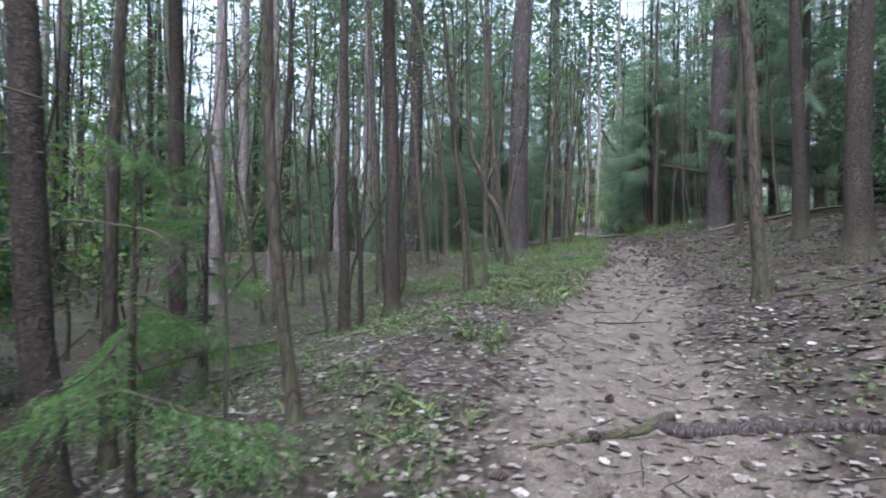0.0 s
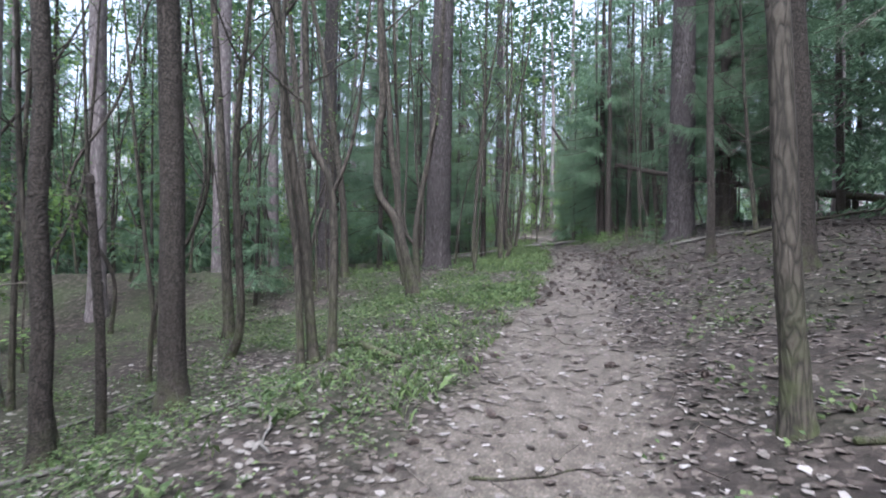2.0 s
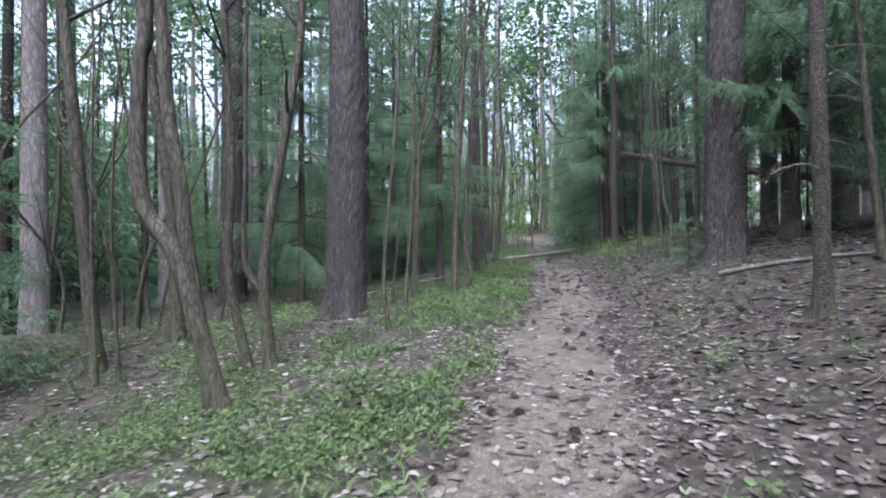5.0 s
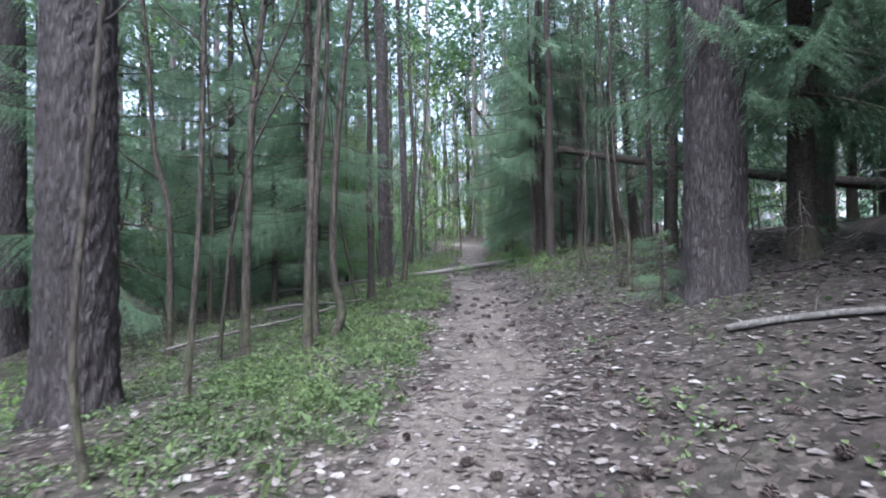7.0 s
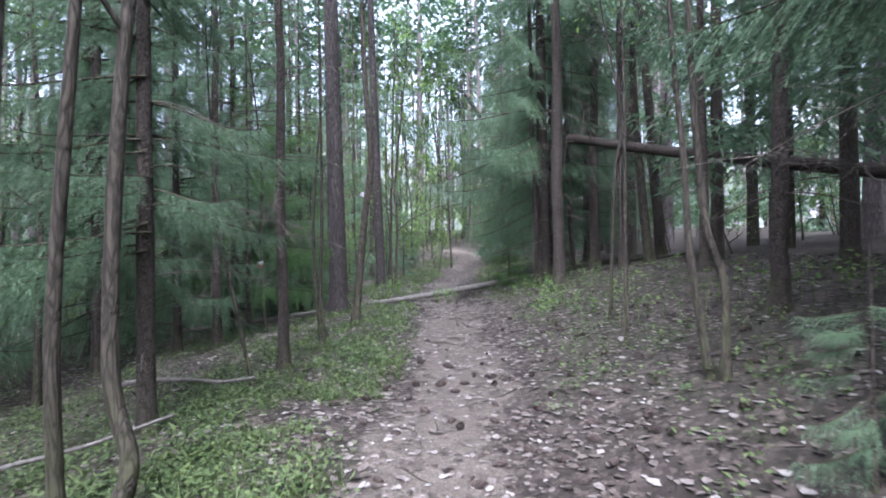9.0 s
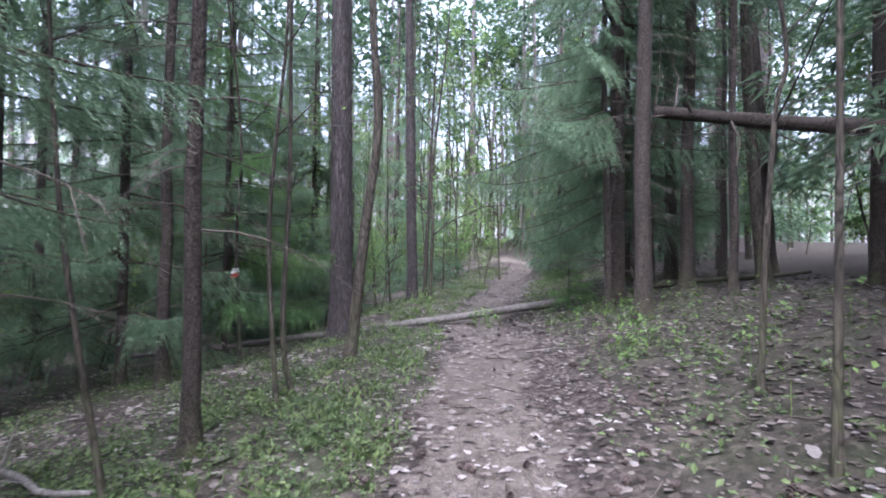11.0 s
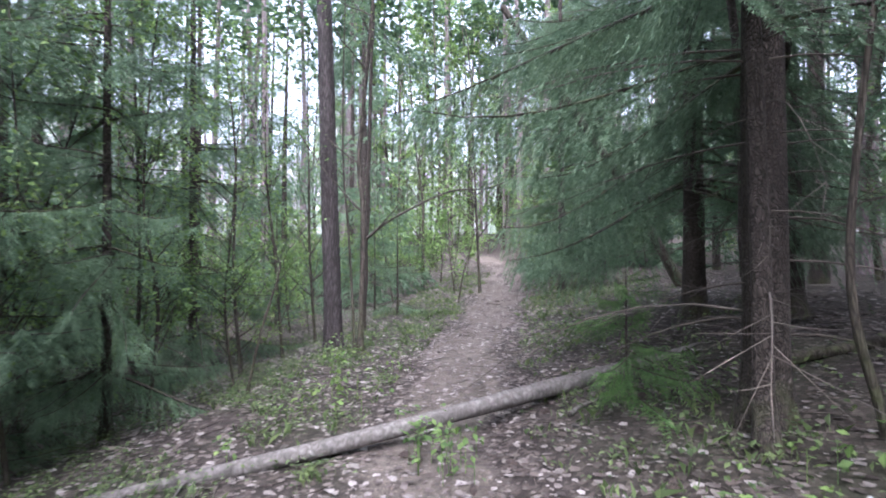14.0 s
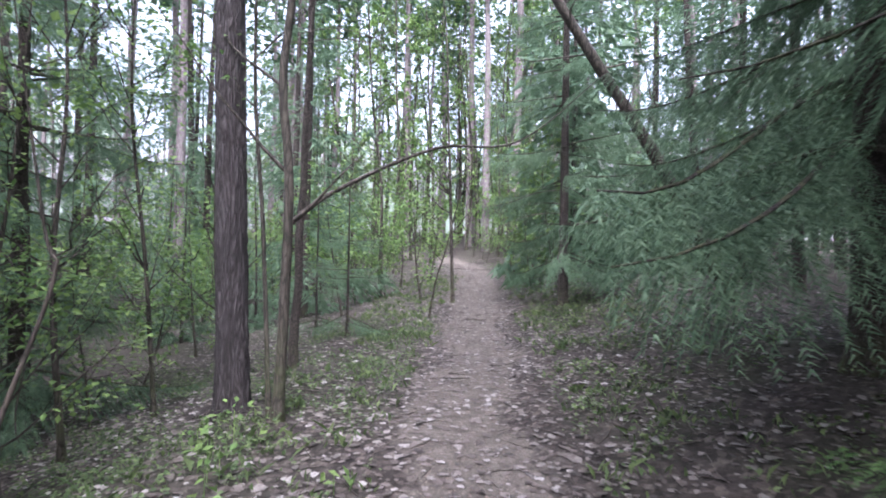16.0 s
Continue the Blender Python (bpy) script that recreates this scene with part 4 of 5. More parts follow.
MODELS = far_models()
rng = np.random.RandomState(77)
taken = [(o.location.x, o.location.y) for o in scene.objects if o.type == "EMPTY"]
used = {k: 0 for k in MODELS}
models_left = {k: list(v) for k, v in MODELS.items()}


def plant(kind, x, y, size):
    m = Matrix.LocRotScale((x, y, float(ground(x, y))), Euler((rng.normal(0, 0.02), rng.normal(0, 0.02), rng.uniform(0, 6.28))), None)
    if models_left[kind]:
        ob = models_left[kind].pop()
        ob.matrix_basis = m
    else:
        ob = copy_thing(MODELS[kind][rng.randint(3)], m)
    ob.scale = (size, size, size)
    taken.append((x, y))


def scatter(count, x0, x1, y0, y1, clear, apart, kinds):
    made = 0
    for _ in range(count * 12):
        if made >= count:
            break
        x, y = rng.uniform(x0, x1), rng.uniform(y0, y1)
        u = float(across(x, y))
        if -clear[0] < u < clear[1] or any((x - a) ** 2 + (y - b) ** 2 < apart * apart for a, b in taken):
            continue
        kind = kinds[rng.randint(len(kinds))]
        plant(kind, x, y, rng.uniform(0.8, 1.2))
        made += 1


# crooked thin stems among the trees on the bank
for i in range(70):
    x, y = rng.uniform(-7.5, -0.9), rng.uniform(6.5, 19.5)
    if any((x - a) ** 2 + (y - b) ** 2 < 0.36 for a, b in taken) or float(across(x, y)) > -3.0:
        continue
    r0, w = rng.uniform(0.018, 0.042), rng.normal(0, 0.25, 6)
    broadleaf(x, y, r0, [(x + w[0] * 0.5, y, 0.9), (x + w[0] + w[1], y + w[2], 2.1), (x + w[0] + 1.4 * w[3], y + w[4], 3.5)], rng.uniform(5, 8), 600 + i, 90, limbs=7, low=1.0, joined=i % 3 > 0, label="thin crooked grey-brown stem on the bank")
    taken.append((x, y))
# young spruces and brush that close the view down the bank
for i in range(46):
    y = rng.uniform(2.5, 21)
    x = float(np.interp(y, PATH_Y, PATH_X)) - rng.uniform(5.2, 9.5)
    if not any((x - a) ** 2 + (y - b) ** 2 < 0.5 for a, b in taken):
        plant("spruce" if i % 3 else "bush", x, y, rng.uniform(0.22, 0.42) if i % 3 else rng.uniform(0.6, 1.0))
for i in range(44):
    y = rng.uniform(24, 36)
    x = float(np.interp(y, PATH_Y, PATH_X)) - rng.uniform(3.4, 9.0)
    if not any((x - a) ** 2 + (y - b) ** 2 < 0.4 for a, b in taken):
        plant("spruce" if i % 3 == 0 else "bush", x, y, rng.uniform(0.2, 0.35) if i % 3 == 0 else rng.uniform(0.5, 0.9))
for x, y, size in ((12.4, 50.0, 1.0), (11.0, 52.5, 1.1), (14.2, 48.2, 1.0), (10.0, 56.0, 1.2), (13.0, 55.0, 1.1), (15.8, 52.0, 1.0), (8.2, 57.5, 1.1), (6.4, 45.0, 0.8), (13.4, 43.5, 0.75), (11.6, 60.0, 1.6), (14.5, 61.0, 1.6), (9.0, 63.0, 1.6), (16.5, 57.0, 1.4)):
    plant("grove", x, y, size)
for x, y in ((12.2, 47.6), (13.3, 45.6), (11.4, 49.4), (12.0, 44.4), (9.0, 41.5), (8.3, 39.4), (11.9, 41.8), (7.6, 37.3), (11.2, 38.6), (7.0, 35.0), (10.6, 36.3), (10.3, 34.2)):
    plant("bush", x, y, rng.uniform(0.7, 1.1))
scatter(14, -5, 4.5, 28, 37, (3.6, 99), 1.2, ["spruce", "spruce", "pine"])
scatter(15, -14, 3, 9, 24, (5.0, 99), 1.3, ["pine", "broadleaf", "spruce"])
scatter(14, -12, 0, 0, 13, (5.6, 99), 1.3, ["pine", "broadleaf", "broadleaf", "spruce"])
scatter(24, 6, 18, 0, 20, (99, 5.0), 1.2, ["spruce", "spruce", "pine"])
scatter(28, 9, 22, 18, 40, (99, 4.6), 1.2, ["spruce", "spruce", "pine", "broadleaf"])
scatter(32, -12, 6, 24, 42, (3.2, 99), 1.1, ["spruce", "spruce", "pine", "broadleaf"])
scatter(26, -2, 22, 44, 58, (1.8, 1.8), 1.0, ["far_spruce", "broadleaf", "broadleaf", "pine"])
scatter(16, -13, -2, 1, 17, (5.0, 99), 1.1, ["broadleaf", "spruce"])
scatter(26, -6, 24, 54, 74, (0, 0), 1.6, ["grove", "grove", "pine"])
scatter(14, 2, 18, 42, 54, (1.5, 1.3), 1.4, ["grove", "bush"])
scatter(18, -14, -2.2, 7, 28, (5.0, 99), 0.9, ["broadleaf"])
scatter(50, -20, 40, 36, 64, (2.2, 2.0), 1.3, ["far_spruce", "pine", "pine", "broadleaf"])
scatter(12, -26, -9, 6, 36, (4, 4), 2.0, ["grove"])
scatter(25, -13, -2, 1, 20, (4.6, 99), 0.8, ["bush"])
scatter(50, -42, -14, -8, 66, (3, 3), 1.5, ["pine", "far_spruce", "broadleaf"])
scatter(44, 18, 48, -8, 66, (3, 3), 1.5, ["far_spruce", "far_spruce", "pine"])
scatter(44, -48, 50, 64, 92, (0, 0), 1.5, ["far_spruce", "pine"])
# unseen trees behind the start, added to hold light off the near trunks
scatter(44, -20, 24, -18, -2.5, (1.3, 1.3), 1.5, ["spruce", "far_spruce", "pine", "pine"])
scatter(40, -16, 5, 6, 36, (4.2, 99), 0.8, ["bush"])
scatter(26, 8, 24, 4, 40, (99, 4.6), 0.8, ["bush"])
scatter(40, 14, 32, 4, 44, (99, 4.6), 1.0, ["far_spruce", "bush", "bush"])
scatter(30, -2, 8, 28, 42, (1.3, 99), 0.8, ["bush"])
scatter(30, 3, 18, 33, 50, (1.0, 1.0), 0.7, ["bush"])
scatter(44, -14, 26, 36, 58, (1.4, 1.4), 0.8, ["bush", "bush", "broadleaf"])
scatter(14, -15, -1, 2, 26, (6.5, 99), 1.0, ["far_spruce", "bush", "broadleaf"])
scatter(20, -24, -8, 4, 40, (6.0, 99), 1.2, ["far_spruce", "grove"])


def beside(u, y):
    """The place at u metres across from the path's middle line."""
    xs = np.linspace(-20, 40, 1201)
    return float(xs[np.argmin([abs(float(across(x, y)) - u) for x in xs])])


# tall spruces along the upper side, whose crowns close over the slope
for u, y, size in ((5.4, 3.5, 1.35), (6.6, 7.0, 1.4), (5.6, 9.6, 1.3), (7.4, 11.8, 1.4), (5.2, 16.4, 1.25), (6.9, 18.6, 1.4), (5.8, 21.5, 1.35), (7.2, 24.5, 1.3), (5.6, 27.5, 1.3), (9.5, 14.5, 1.5), (9.8, 20.0, 1.5)):
    x = beside(u, y)
    if any((x - a) ** 2 + (y - c) ** 2 < 0.5 for a, c in taken):
        x += 0.8
    ob = copy_thing(MODELS["spruce"][2], Matrix.LocRotScale((x, y, float(ground(x, y))), Euler((0, 0, rng.uniform(0, 6.28))), None))
    ob.scale = (size, size, size)
    taken.append((x, y))
# spruces added out of view behind the start of the walk, to shade the first stretch
for x, y, size in ((5.2, 0.4, 1.3), (4.7, -2.4, 1.2), (6.6, -1.2, 1.4), (3.7, -4.6, 1.3), (-4.4, -0.6, 1.2), (-3.5, -3.0, 1.3), (-5.8, 1.2, 1.3), (-2.8, -5.2, 1.2), (7.2, 1.8, 1.3)):
    ob = copy_thing(MODELS["spruce"][1], Matrix.LocRotScale((x, y, float(ground(x, y))), Euler((0, 0, rng.uniform(0, 6.28))), None))
    ob.scale = (size, size, size)
    taken.append((x, y))
# tall pines where the path bends away
for i in range(20):
    x, y = rng.uniform(2, 20), rng.uniform(48, 70)
    if abs(float(across(x, y))) > 1.5:
        plant("far_spruce" if i % 4 == 0 else "pine", x, y, rng.uniform(1.15, 1.5))


def hazed_wood():
    """The wood going on far off: a ring of rough upright ridges with an uneven top, haze put into its colour."""
    n = 720
    rows = []
    top = 28 + rng.normal(0, 2.4, n) + 5 * np.sin(np.arange(n) * 0.11) + 2 * np.sin(np.arange(n) * 0.37)
    out = 112 + rng.normal(0, 1.4, n)
    for k in range(n):
        a = 2 * math.pi * k / n
        rows.append([(5 + (out[k] + lean) * math.cos(a), 30 + (out[k] + lean) * math.sin(a), z) for lean, z in ((0, -30.0), (0, 4.0), (0.6, 0.6 * top[k]), (2.0, top[k]))])
    verts = [v for r in rows for v in r]
    faces = [(4 * k + j, 4 * ((k + 1) % n) + j, 4 * ((k + 1) % n) + j + 1, 4 * k + j + 1) for k in range(n) for j in range(3)]
    me = bpy.data.meshes.new("backdrop")
    me.from_pydata(verts, [], faces)
    me.materials.append(HAZED_WOOD)
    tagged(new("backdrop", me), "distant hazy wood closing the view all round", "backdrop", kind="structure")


hazed_wood()

# ---------------------------------------------------------------- things on the ground
def log_on_ground(name, x0, y0, x1, y1, r0, r1, mat, label, category, lift=0.0, bend=0.05, seed=0, stubs=0, sink=0.25, n=22, heights=None):
    """A bare pole lying along the ground from one end to the other, following its lumps stiffly."""
    rng_l = np.random.RandomState(seed)
    t = np.linspace(0, 1, n)
    x, y = x0 + (x1 - x0) * t, y0 + (y1 - y0) * t
    nx, ny = -(y1 - y0), x1 - x0
    k = math.hypot(nx, ny)
    w = bend * np.sin(3.1 * t * 2 + seed) + 0.35 * bend * np.sin(14 * t + seed)
    x, y = x + nx / k * w, y + ny / k * w
    r = np.interp(t, [0, 1], [r0, r1]) * (1 + 0.06 * np.sin(23 * t + seed))
    zg = ground(x, y)
    z = np.polyval(np.polyfit(t, zg, 3), t)
    z = z + max(0.0, float(np.mean(zg - z))) + r * (1 - sink) + lift
    if heights:
        z = np.polyval(np.polyfit(t, np.interp(t, *heights), 3), t)
    s = Shape()
    mid = n // 2
    c = np.array([x[mid], y[mid], float(zg[mid])])
    line = np.column_stack([x, y, z]) - c
    s.tube(line, r, 14, 0, 0.05, seed)
    s.tube(line[1::-1], r[1::-1], 14, 0, 0.05, seed + 1)
    for _ in range(stubs):
        q = rng_l.randint(1, n - 1)
        way = unit(rng_l.normal(size=3) * [1, 1, 0.4] + [0, 0, 0.6])
        ln = rng_l.uniform(0.08, 0.45)
        s.tube([line[q], line[q] + way * ln * 0.5, line[q] + way * ln + [0, 0, -0.03]], [r[q] * 0.3, r[q] * 0.2, r[q] * 0.08], 5)
    ob = new(name, s.mesh(name, [mat]))
    ob.location = c
    return tagged(ob, label, category)


log_on_ground("fallen_log", 1.55, 21.95, 9.0, 24.45, 0.03, 0.082, BARK_DEAD, "long grey barkless log lying across the path", "log", 0.0, 0.05, 3, 7, heights=((0, 0.2, 0.36, 0.58, 1), (1.6, 1.7, 1.84, 1.96, 2.33)))
log_on_ground("fallen_stick", 6.3, 12.97, 7.25, 11.65, 0.03, 0.016, BARK_DEAD, "bleached forked stick on the leaf litter", "stick", 0.01, 0.05, 5, 4, 0.1, 14)
log_on_ground("fallen_stick", 0.3, 8.1, 1.1, 7.05, 0.02, 0.036, BARK_ALDER, "crooked rotting stick at the foot of a stem", "stick", 0.01, 0.05, 6, 2, 0.1, 10)
log_on_ground("exposed_root", 0.5, 2.75, 1.38, 3.14, 0.014, 0.042, BARK_SPRUCE, "dark worn root across the dirt path", "root", -0.012, 0.03, 7, 0, 0.3, 12)
log_on_ground("exposed_root", 1.3, 3.12, 2.3, 2.3, 0.047, 0.04, BARK_PINE, "grey-brown worn root lying in the dirt path", "root", -0.022, 0.07, 17, 0, 0.35, 12)
log_on_ground("fallen_stick", 1.5, 5.3, 2.1, 5.4, 0.009, 0.005, BARK_SPRUCE, "thin dark twig on the dirt path", "stick", 0, 0.02, 8, 2, 0.1, 8)
log_on_ground("fallen_stick", 3.1, 4.9, 4.6, 4.3, 0.018, 0.01, BARK_SPRUCE, "thin dark twig on the dirt path", "stick", 0, 0.04, 9, 3, 0.1, 8)
for x0, y0, x1, y1, r0, seed in ((-2.9, 5.6, -1.7, 5.2, 0.02, 21), (-2.4, 5.0, -1.2, 5.7, 0.018, 22), (-1.0, 4.3, -0.2, 5.0, 0.014, 23), (0.1, 6.4, 0.5, 5.6, 0.014, 24), (-0.4, 6.3, 0.3, 7.0, 0.012, 25), (-2.0, 7.4, -1.0, 8.0, 0.02, 26)):
    log_on_ground("fallen_stick", x0, y0, x1, y1, r0, r0 * 0.5, BARK_DEAD, "pale bare stick lying on the leafy bank", "stick", 0.01, 0.05, seed, 3, 0.1, 10)
log_on_ground("fallen_stick", 6.5, 20.75, 7.15, 20.3, 0.012, 0.007, BARK_DEAD, "pale bare stick lying on the leafy bank", "stick", 0.0, 0.03, 31, 3, 0.1, 8)
log_on_ground("fallen_branch", 7.35, 23.4, 8.3, 23.9, 0.016, 0.01, BARK_DEAD, "thin grey branch beside the fallen log", "branch", 0.03, 0.05, 32, 4, 0.1, 10)
log_on_ground("fallen_stick", -2.6, 5.9, -0.9, 6.1, 0.026, 0.014, BARK_DEAD, "bleached forked stick on the leaf litter", "stick", 0.01, 0.05, 11, 4, 0.1, 10)
log_on_ground("fallen_stick", 2.2, 18.3, 3.7, 17.4, 0.026, 0.014, BARK_DEAD, "bleached forked stick on the leaf litter", "stick", 0.12, 0.05, 12, 6, 0.1, 10)
log_on_ground("fallen_stick", 1.5, 15.9, 3.4, 16.2, 0.02, 0.01, BARK_DEAD, "bleached forked stick on the leaf litter", "stick", 0.2, 0.05, 13, 6, 0.1, 10)
log_on_ground("fallen_log", 8.8, 23.2, 12.0, 23.4, 0.05, 0.03, BARK_ALDER, "dark mossy pole on the ground among spruces", "log", 0.02, 0.06, 14, 5)
log_on_ground("fallen_log", 6.2, 10.6, 10.2, 12.3, 0.034, 0.018, BARK_ALDER, "grey branchy pole lying beside the spruces", "log", 0.12, 0.10, 16, 9)


def leaning_trunk(name, points, r0, r1, mat, label, limbs, seed):
    rng_t = np.random.RandomState(seed)
    line = smooth_line(points, 8)
    c = line[0].copy()
    line = line - c
    s = Shape()
    r = np.linspace(r0, r1, len(line)) * (1 + 0.05 * np.sin(np.arange(len(line)) * 1.7))
    s.tube(line, r, 14, 0, 0.06, seed)
    s.tube(line[1::-1], r[1::-1], 14, 0, 0.06, seed)
    ob = new(name, s.mesh(name, [mat]))
    ob.location = c
    tagged(ob, label, "fallen tree")
    for _ in range(limbs):
        b = Shape()
        q = rng_t.randint(2, len(line) - 1)
        way = unit(rng_t.normal(size=3) * [1, 1, 0.7] + [0, 0, -0.25])
        ln = rng_t.uniform(0.3, 1.4)
        t = np.linspace(0, 1, 5)[:, None]
        limb = line[q] + way * ln * t + rng_t.normal(0, 0.05, (5, 3)) * t
        b.tube(limb, 0.016 * (1 - 0.8 * t[:, 0]), 4)
        for _ in range(4):
            k = limb[rng_t.randint(2, 5)]
            b.tube([k, k + unit(way + rng_t.normal(0, 0.7, 3)) * rng_t.uniform(0.1, 0.5)], [0.005, 0.002], 3)
        part("dead_branch", b, [BRUSH], ob, "bare dead branch")
    return ob


leaning_trunk("fallen_tree", [(13.6, 15.5, float(ground(13.6, 15.5)) + 0.1), (11.6, 17.9, 3.75), (9.7, 20.2, 4.42), (8.45, 21.7, 4.95)], 0.11, 0.075, BARK_SPRUCE, "dark dead trunk hung up in a spruce", 26, 5)
leaning_trunk("leaning_tree", [(11.6, 29.3, float(ground(11.6, 29.3)) - 0.1), (10.5, 29.5, 4.6), (9.5, 29.7, 6.2), (8.2, 29.9, 8.2)], 0.10, 0.06, BARK_ALDER, "grey dead trunk leaning over the path", 8, 6)


def snag(x, y):
    tree = thing("broken_snag", x, y, float(ground(x, y)), "thin dark dead stem broken off at head height", "dead tree")
    s = Shape()
    s.tube(smooth_line([[0, 0, -0.1], [0.02, 0, 0.05], [0.0, 0, 0.9], [-0.09, 0, 1.95]], 6), np.linspace(0.045, 0.028, 19), 9, 0, 0.12, 4)
    part("trunk", s, [BARK_SPRUCE], tree)
    s = Shape()
    s.tube([[-0.085, 0, 1.93], [-0.09, 0, 1.99]], [0.036, 0.03], 9, 0, 0.2, 5)
    part("splintered_top", s, [BARK_SPRUCE], tree)
    dead_limbs(tree, 0.7, 1.8, 4, 44, 0.03, 0.25)


snag(-1.15, 6.85)


def trail_tag():
    """A small folded tag, white above and red below, tied round the thin stem."""
    for name, z, rgb, label in (("white_half", 0.018, (0.75, 0.74, 0.72), "white reflective half"), ("red_half", -0.018, (0.45, 0.02, 0.02), "red half")):
        m, t, b = material("tag_" + name)
        n = noise_tex(t, coords(t, (1, 1, 1)), 40, 3)
        t.links.new(blend(t, n, rgb, tuple(0.7 * c for c in rgb)), b.inputs["Base Color"])
        b.inputs["Roughness"].default_value = 0.5
        yield name, z, m, label


def build_tag(x, y, z):
    tag = thing("trail_tag", x, y, z, "small red and white trail tag on a thin stem", "tag")
    for name, dz, m, label in trail_tag():
        bm = bmesh.new()
        bmesh.ops.create_cube(bm, size=1)
        bmesh.ops.scale(bm, vec=(0.085, 0.06, 0.046), verts=bm.verts)
        bmesh.ops.bevel(bm, geom=bm.edges[:], offset=0.006, segments=2, affect="EDGES")
        for v in bm.verts:
            v.co.z += dz * 1.35 + v.co.x * 0.25
        me = bpy.data.meshes.new(name)
        bm.to_mesh(me)
        bm.free()
        me.materials.append(m)
        part(name, me, [], tag, label)


build_tag(3.06, 21.27, 2.72)


# cones on the path
def cone_mesh():
    s = Shape()
    for i in range(46):
        f = i / 46
        a, z = i * 2.4, -0.035 + 0.07 * f
        r = 0.019 * math.sin(math.pi * (0.12 + 0.83 * f)) ** 0.7
        c, d = math.cos(a), math.sin(a)
        w = 0.009
        s.add([[c * r * 0.4 - d * w, d * r * 0.4 + c * w, z], [c * r * 0.4 + d * w, d * r * 0.4 - c * w, z], [c * r * 1.25, d * r * 1.25, z + 0.012], [c * r, d * r, z - 0.004]], [[0, 1, 2], [1, 0, 3], [0, 2, 3], [2, 1, 3]])
    return s.mesh("fallen_cone", [CONE], False)


CONE_MESH = cone_mesh()
rng = np.random.RandomState(5)
for i in range(290):
    y = rng.uniform(2.5, 24) if i < 110 else rng.uniform(9, 19)
    u = rng.normal(0.75, 0.6) if i % 4 else rng.normal(-0.5, 0.25)
    x = float(np.interp(y, PATH_Y, PATH_X)) + u
    ob = new("fallen_cone", CONE_MESH)
    k = rng.uniform(0.75, 1.4)
    ob.matrix_basis = Matrix.LocRotScale((x, y, float(ground(x, y)) + 0.018 * k), Euler((1.45 + rng.normal(0, 0.2), rng.uniform(0, 6), rng.uniform(0, 6.28))), (k, k, k))
    tagged(ob, "dark brown conifer cone lying on the path", "cone", "fallen cones")


# herbs, grass and leaves
def herbs(name, count, x_of, y0, y1, size, tall, seed, mat, label, blades=False):
    r = np.random.RandomState(seed)
    y = r.uniform(y0, y1, count * 5)
    x = np.interp(y, PATH_Y, PATH_X) + x_of(r, count * 5)
    keep = r.rand(count * 5) < overgrown(x, y) * (1 - trodden(x, y)) ** 2
    x, y = x[keep][:count], y[keep][:count]
    z = ground(x, y)
    n = 7
    p = np.repeat(np.stack([x, y, z], 1), n, 0)
    m = len(p)
    p += np.column_stack([r.normal(0, size * 1.3, (m, 2)), np.zeros(m)])
    ls = size * r.uniform(0.6, 1.4, (m, 1))
    if blades:
        d = unit(np.column_stack([r.normal(0, 0.5, (m, 2)), np.ones(m)]))
        w = unit(np.cross(d, r.normal(size=(m, 3)))) * 0.0018
        h = tall * r.uniform(0.4, 1.2, (m, 1))
        bend = np.column_stack([r.normal(0, 0.35, (m, 2)), np.zeros(m)]) * h
        v = np.stack([p - w, p + w, p + d * h * 0.6 + w * 0.8, p + d * h + bend], 1).reshape(-1, 3)
        b = 4 * np.arange(m)
        f = np.concatenate([np.stack([b, b + 1, b + 2], 1), np.stack([b, b + 2, b + 3], 1)])
    else:
        p[:, 2] += tall * r.uniform(0.15, 1.0, m)
        d = unit(np.column_stack([r.normal(size=(m, 2)), r.normal(0.1, 0.35, m)]))
        w = unit(np.cross(d, r.normal(size=(m, 3)) * 0.3 + [0, 0, 1.0]))
        up = np.cross(w, d)
        v = np.stack([p, p + d * ls * 0.5 + w * ls * 0.34 + up * ls * 0.1, p + d * ls, p + d * ls * 0.5 - w * ls * 0.34 + up * ls * 0.1], 1).reshape(-1, 3)
        b = 4 * np.arange(m)
        f = np.concatenate([np.stack([b, b + 1, b + 2], 1), np.stack([b, b + 2, b + 3], 1)])
    s = Shape()
    s.add(v, f)
    return tagged(new(name, s.mesh(name, [mat], False)), label, "ground plants", kind="stuff")


herbs("ground_herbs", 13000, lambda r, n: -0.5 - np.abs(r.normal(0, 3.4, n)), 1, 31, 0.032, 0.09, 61, HERB, "low bright green herbs covering the bank")
herbs("ground_herbs", 3500, lambda r, n: 0.6 + np.abs(r.normal(0, 1.6, n)), 1, 33, 0.04, 0.11, 62, HERB, "scattered green herbs under the spruces")
herbs("grass", 2200, lambda r, n: -0.4 - np.abs(r.normal(0, 1.0, n)), 1, 40, 0.03, 0.09, 63, HERB, "thin green grass along the path's edge", True)
herbs("grass", 1500, lambda r, n: 0.4 + np.abs(r.normal(0, 0.9, n)), 22, 44, 0.03, 0.08, 64, HERB, "thin green grass along the path's edge", True)


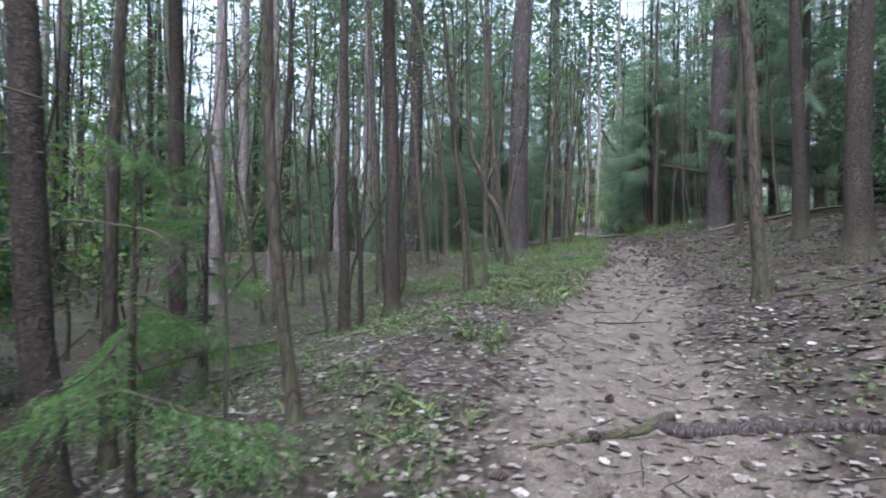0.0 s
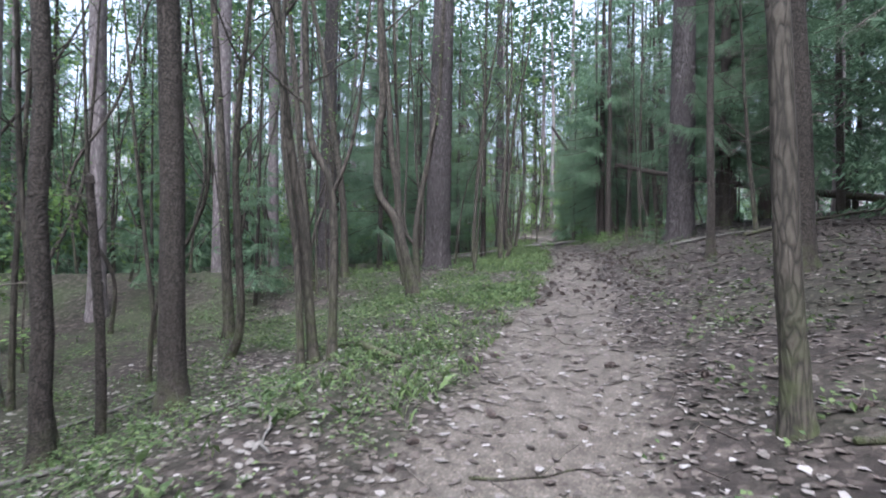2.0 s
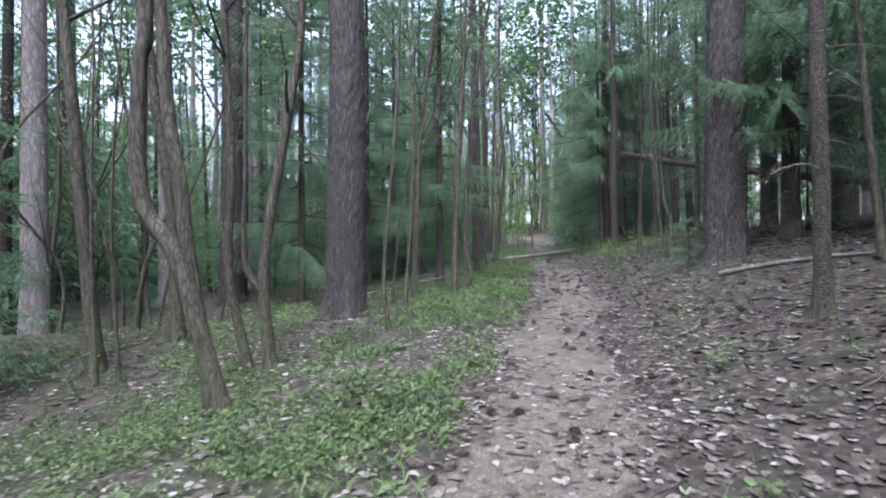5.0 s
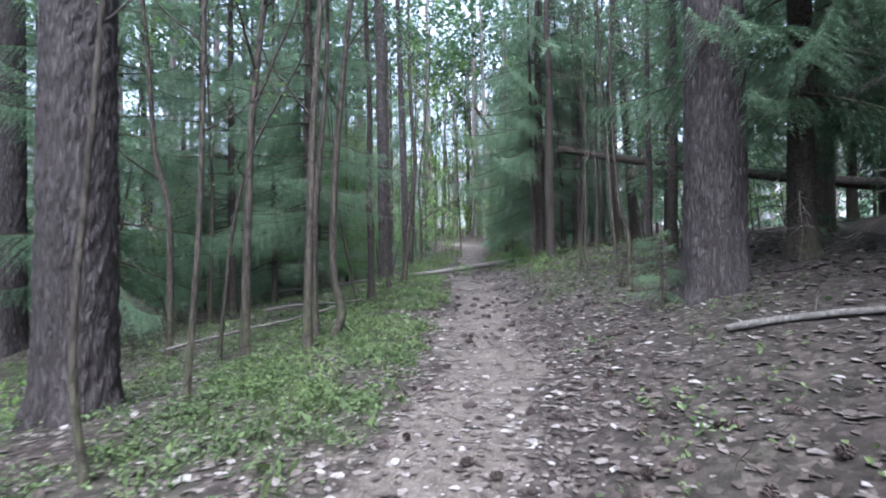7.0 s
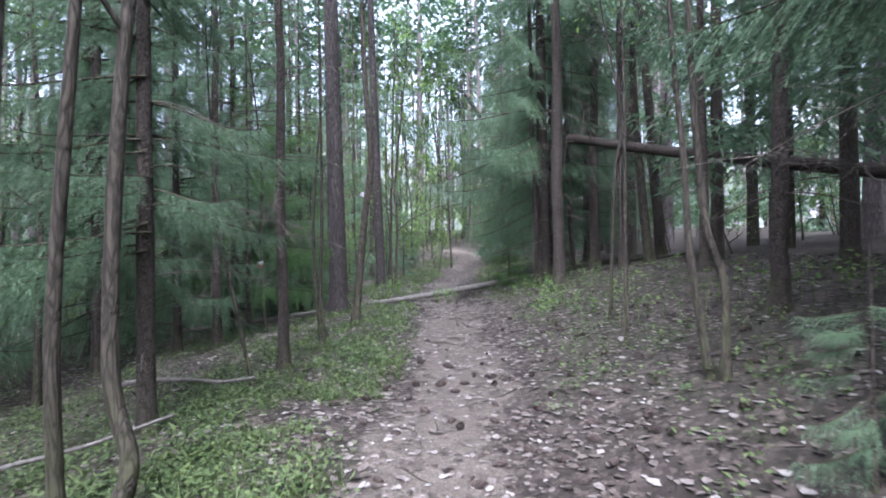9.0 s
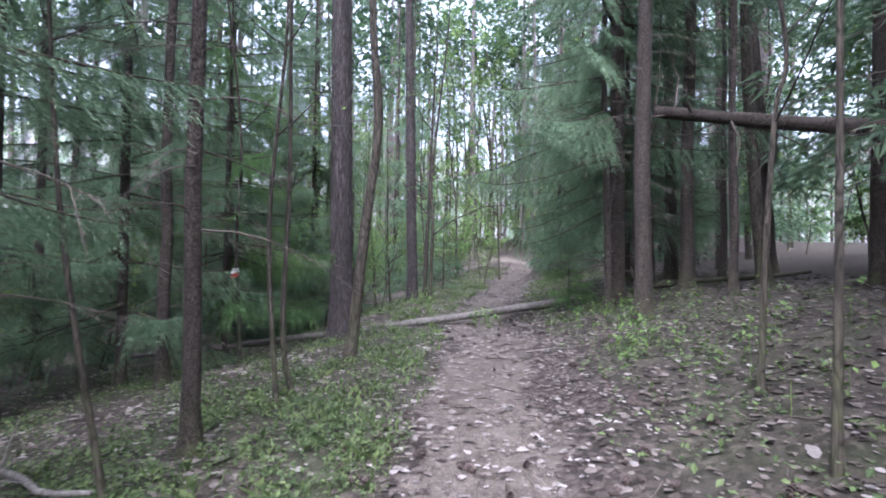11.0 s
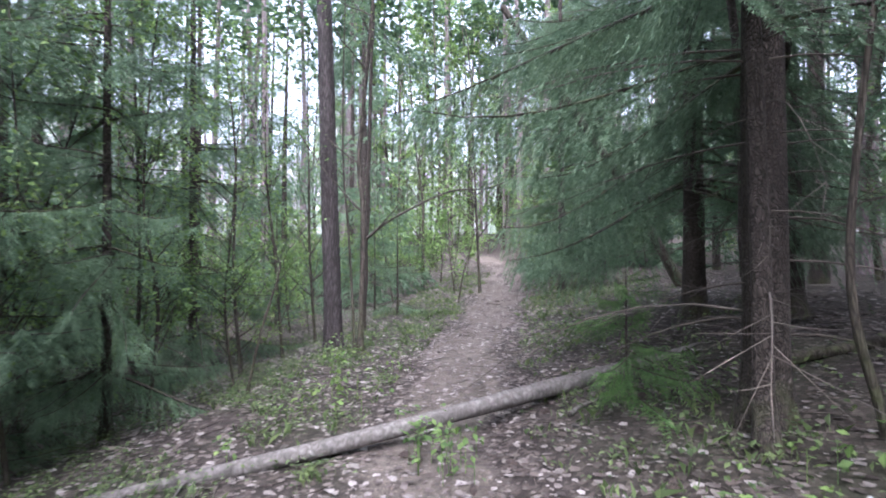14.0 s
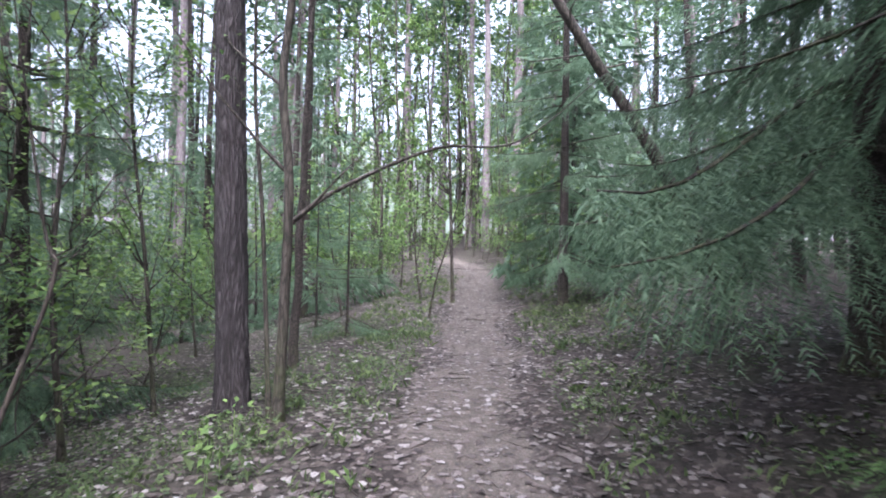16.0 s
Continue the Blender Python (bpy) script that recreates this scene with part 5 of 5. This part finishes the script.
def seedlings(x0, y0, sx, sy, count, seed):
    r = np.random.RandomState(seed)
    x, y = r.normal(x0, sx, count), r.normal(y0, sy, count)
    pts = np.stack([x, y, ground(x, y) + r.uniform(0.08, 0.3, count)], 1)
    s = leafy(pts, count * 7, 0.06, 0.05, seed)
    for p in pts:
        s.tube([[p[0], p[1], p[2] - 0.32], p], [0.003, 0.002], 3)
    return tagged(new("seedlings", s.mesh("seedlings", [SPRING_LEAF], False)), "patch of leafy green tree seedlings", "seedlings", kind="stuff")


seedlings(7.5, 18.6, 0.3, 0.7, 10, 71)
seedlings(8.2, 19.4, 0.5, 0.6, 14, 72)
seedlings(7.9, 21.2, 0.35, 0.35, 26, 73)
seedlings(7.3, 19.7, 0.2, 0.25, 22, 74)
seedlings(6.3, 23.0, 0.15, 0.2, 20, 75)
seedlings(5.4, 24.6, 0.4, 0.8, 26, 76)
seedlings(8.4, 16.8, 0.4, 0.5, 30, 77)
seedlings(0.3, 14.5, 0.8, 1.0, 50, 78)

LEAF_FORMS = []
for k in range(8):
    r4 = np.random.RandomState(80 + k)
    a = np.linspace(0, 2 * np.pi, 7, endpoint=False)
    out = 1 + 0.22 * r4.normal(size=7)
    rim = np.column_stack([np.cos(a) * 0.5 * out, np.sin(a) * 0.38 * out, 0.05 * np.abs(np.sin(a)) + 0.03 * r4.normal(size=7)])
    LEAF_FORMS.append((np.vstack([[0, 0, 0.0], rim]), np.array([[0, 1 + i, 1 + (i + 1) % 7] for i in range(7)])))


def leaf_places(count, y0, y1, seed, wide):
    r = np.random.RandomState(seed)
    y = r.uniform(y0, y1, count * 3)
    u = r.uniform(-wide, wide, count * 3)
    x = np.interp(y, PATH_Y, PATH_X) + u
    tr = trodden(x, y)
    drift = np.interp(np.abs(u) / np.interp(y, HALF_Y, HALF), [0, 0.5, 1.1, 1.7, 3, 6], [0.62, 0.75, 1.0, 0.95, 0.68, 0.5])
    late = np.interp(y, [0, 8, 12, 17, 22, 30], [0.75, 0.8, 1.0, 1.0, 1.0, 1.0])
    keep = r.rand(count * 3) < drift * late * (0.45 + 0.75 * patch(x, y, 1.9, 5.0)) * (1 - 0.4 * np.clip(overgrown(x, y), 0, 1))
    return x[keep][:count], y[keep][:count], r


def litter():
    x, y, r = leaf_places(95000, 0.5, 46, 90, 5.4)
    s = Shape()
    z = ground(x, y)
    for i in range(len(x)):
        v, f = LEAF_FORMS[i % 8]
        k = 0.028 + 0.052 * r.rand() ** 1.7
        m = np.array(Euler((r.normal(0, 0.1), r.normal(0, 0.1), r.uniform(0, 6.28))).to_matrix())
        s.add(v * k @ m.T + [x[i], y[i], z[i] + 0.004 + 0.05 * k], f)
    return tagged(new("leaf_litter", s.mesh("leaf_litter", [LEAF], False)), "curled pale and brown dead leaves strewn over the ground", "leaves", kind="stuff")


LITTER = litter()
LEAF_MESHES = []
for v, f in LEAF_FORMS:
    s = Shape()
    s.add(v, f)
    LEAF_MESHES.append(s.mesh("leaf", [LEAF_SINGLE], False))
x, y, r = leaf_places(300, 3.2, 26, 91, 1.6)
for i in range(len(x)):
    ob = new("leaf", LEAF_MESHES[i % 8])
    ob.parent = LITTER
    k = r.uniform(0.04, 0.075)
    ob.matrix_basis = Matrix.LocRotScale((x[i], y[i], float(ground(x[i], y[i])) + 0.008 + 0.06 * k), Euler((r.normal(0, 0.14), r.normal(0, 0.14), r.uniform(0, 6.28))), (k, k, k))


# fine dead twigs strewn about
def twigs():
    r = np.random.RandomState(95)
    s = Shape()
    y = r.uniform(1, 32, 1500)
    x = np.interp(y, PATH_Y, PATH_X) + r.normal(0.2, 2.2, 1500)
    for a, b in zip(x, y):
        th, ln = r.uniform(0, 6.28), r.uniform(0.06, 0.4)
        q = np.linspace(-0.5, 0.5, 4)
        px, py = a + math.cos(th) * ln * q, b + math.sin(th) * ln * q + 0.05 * ln * np.sin(6 * q)
        s.tube(np.column_stack([px, py, ground(px, py) + 0.008]), [0.003, 0.004, 0.003, 0.0015], 3)
    return tagged(new("ground_twigs", s.mesh("ground_twigs", [BRUSH])), "thin broken twigs strewn over the forest floor", "twigs", kind="stuff")


twigs()
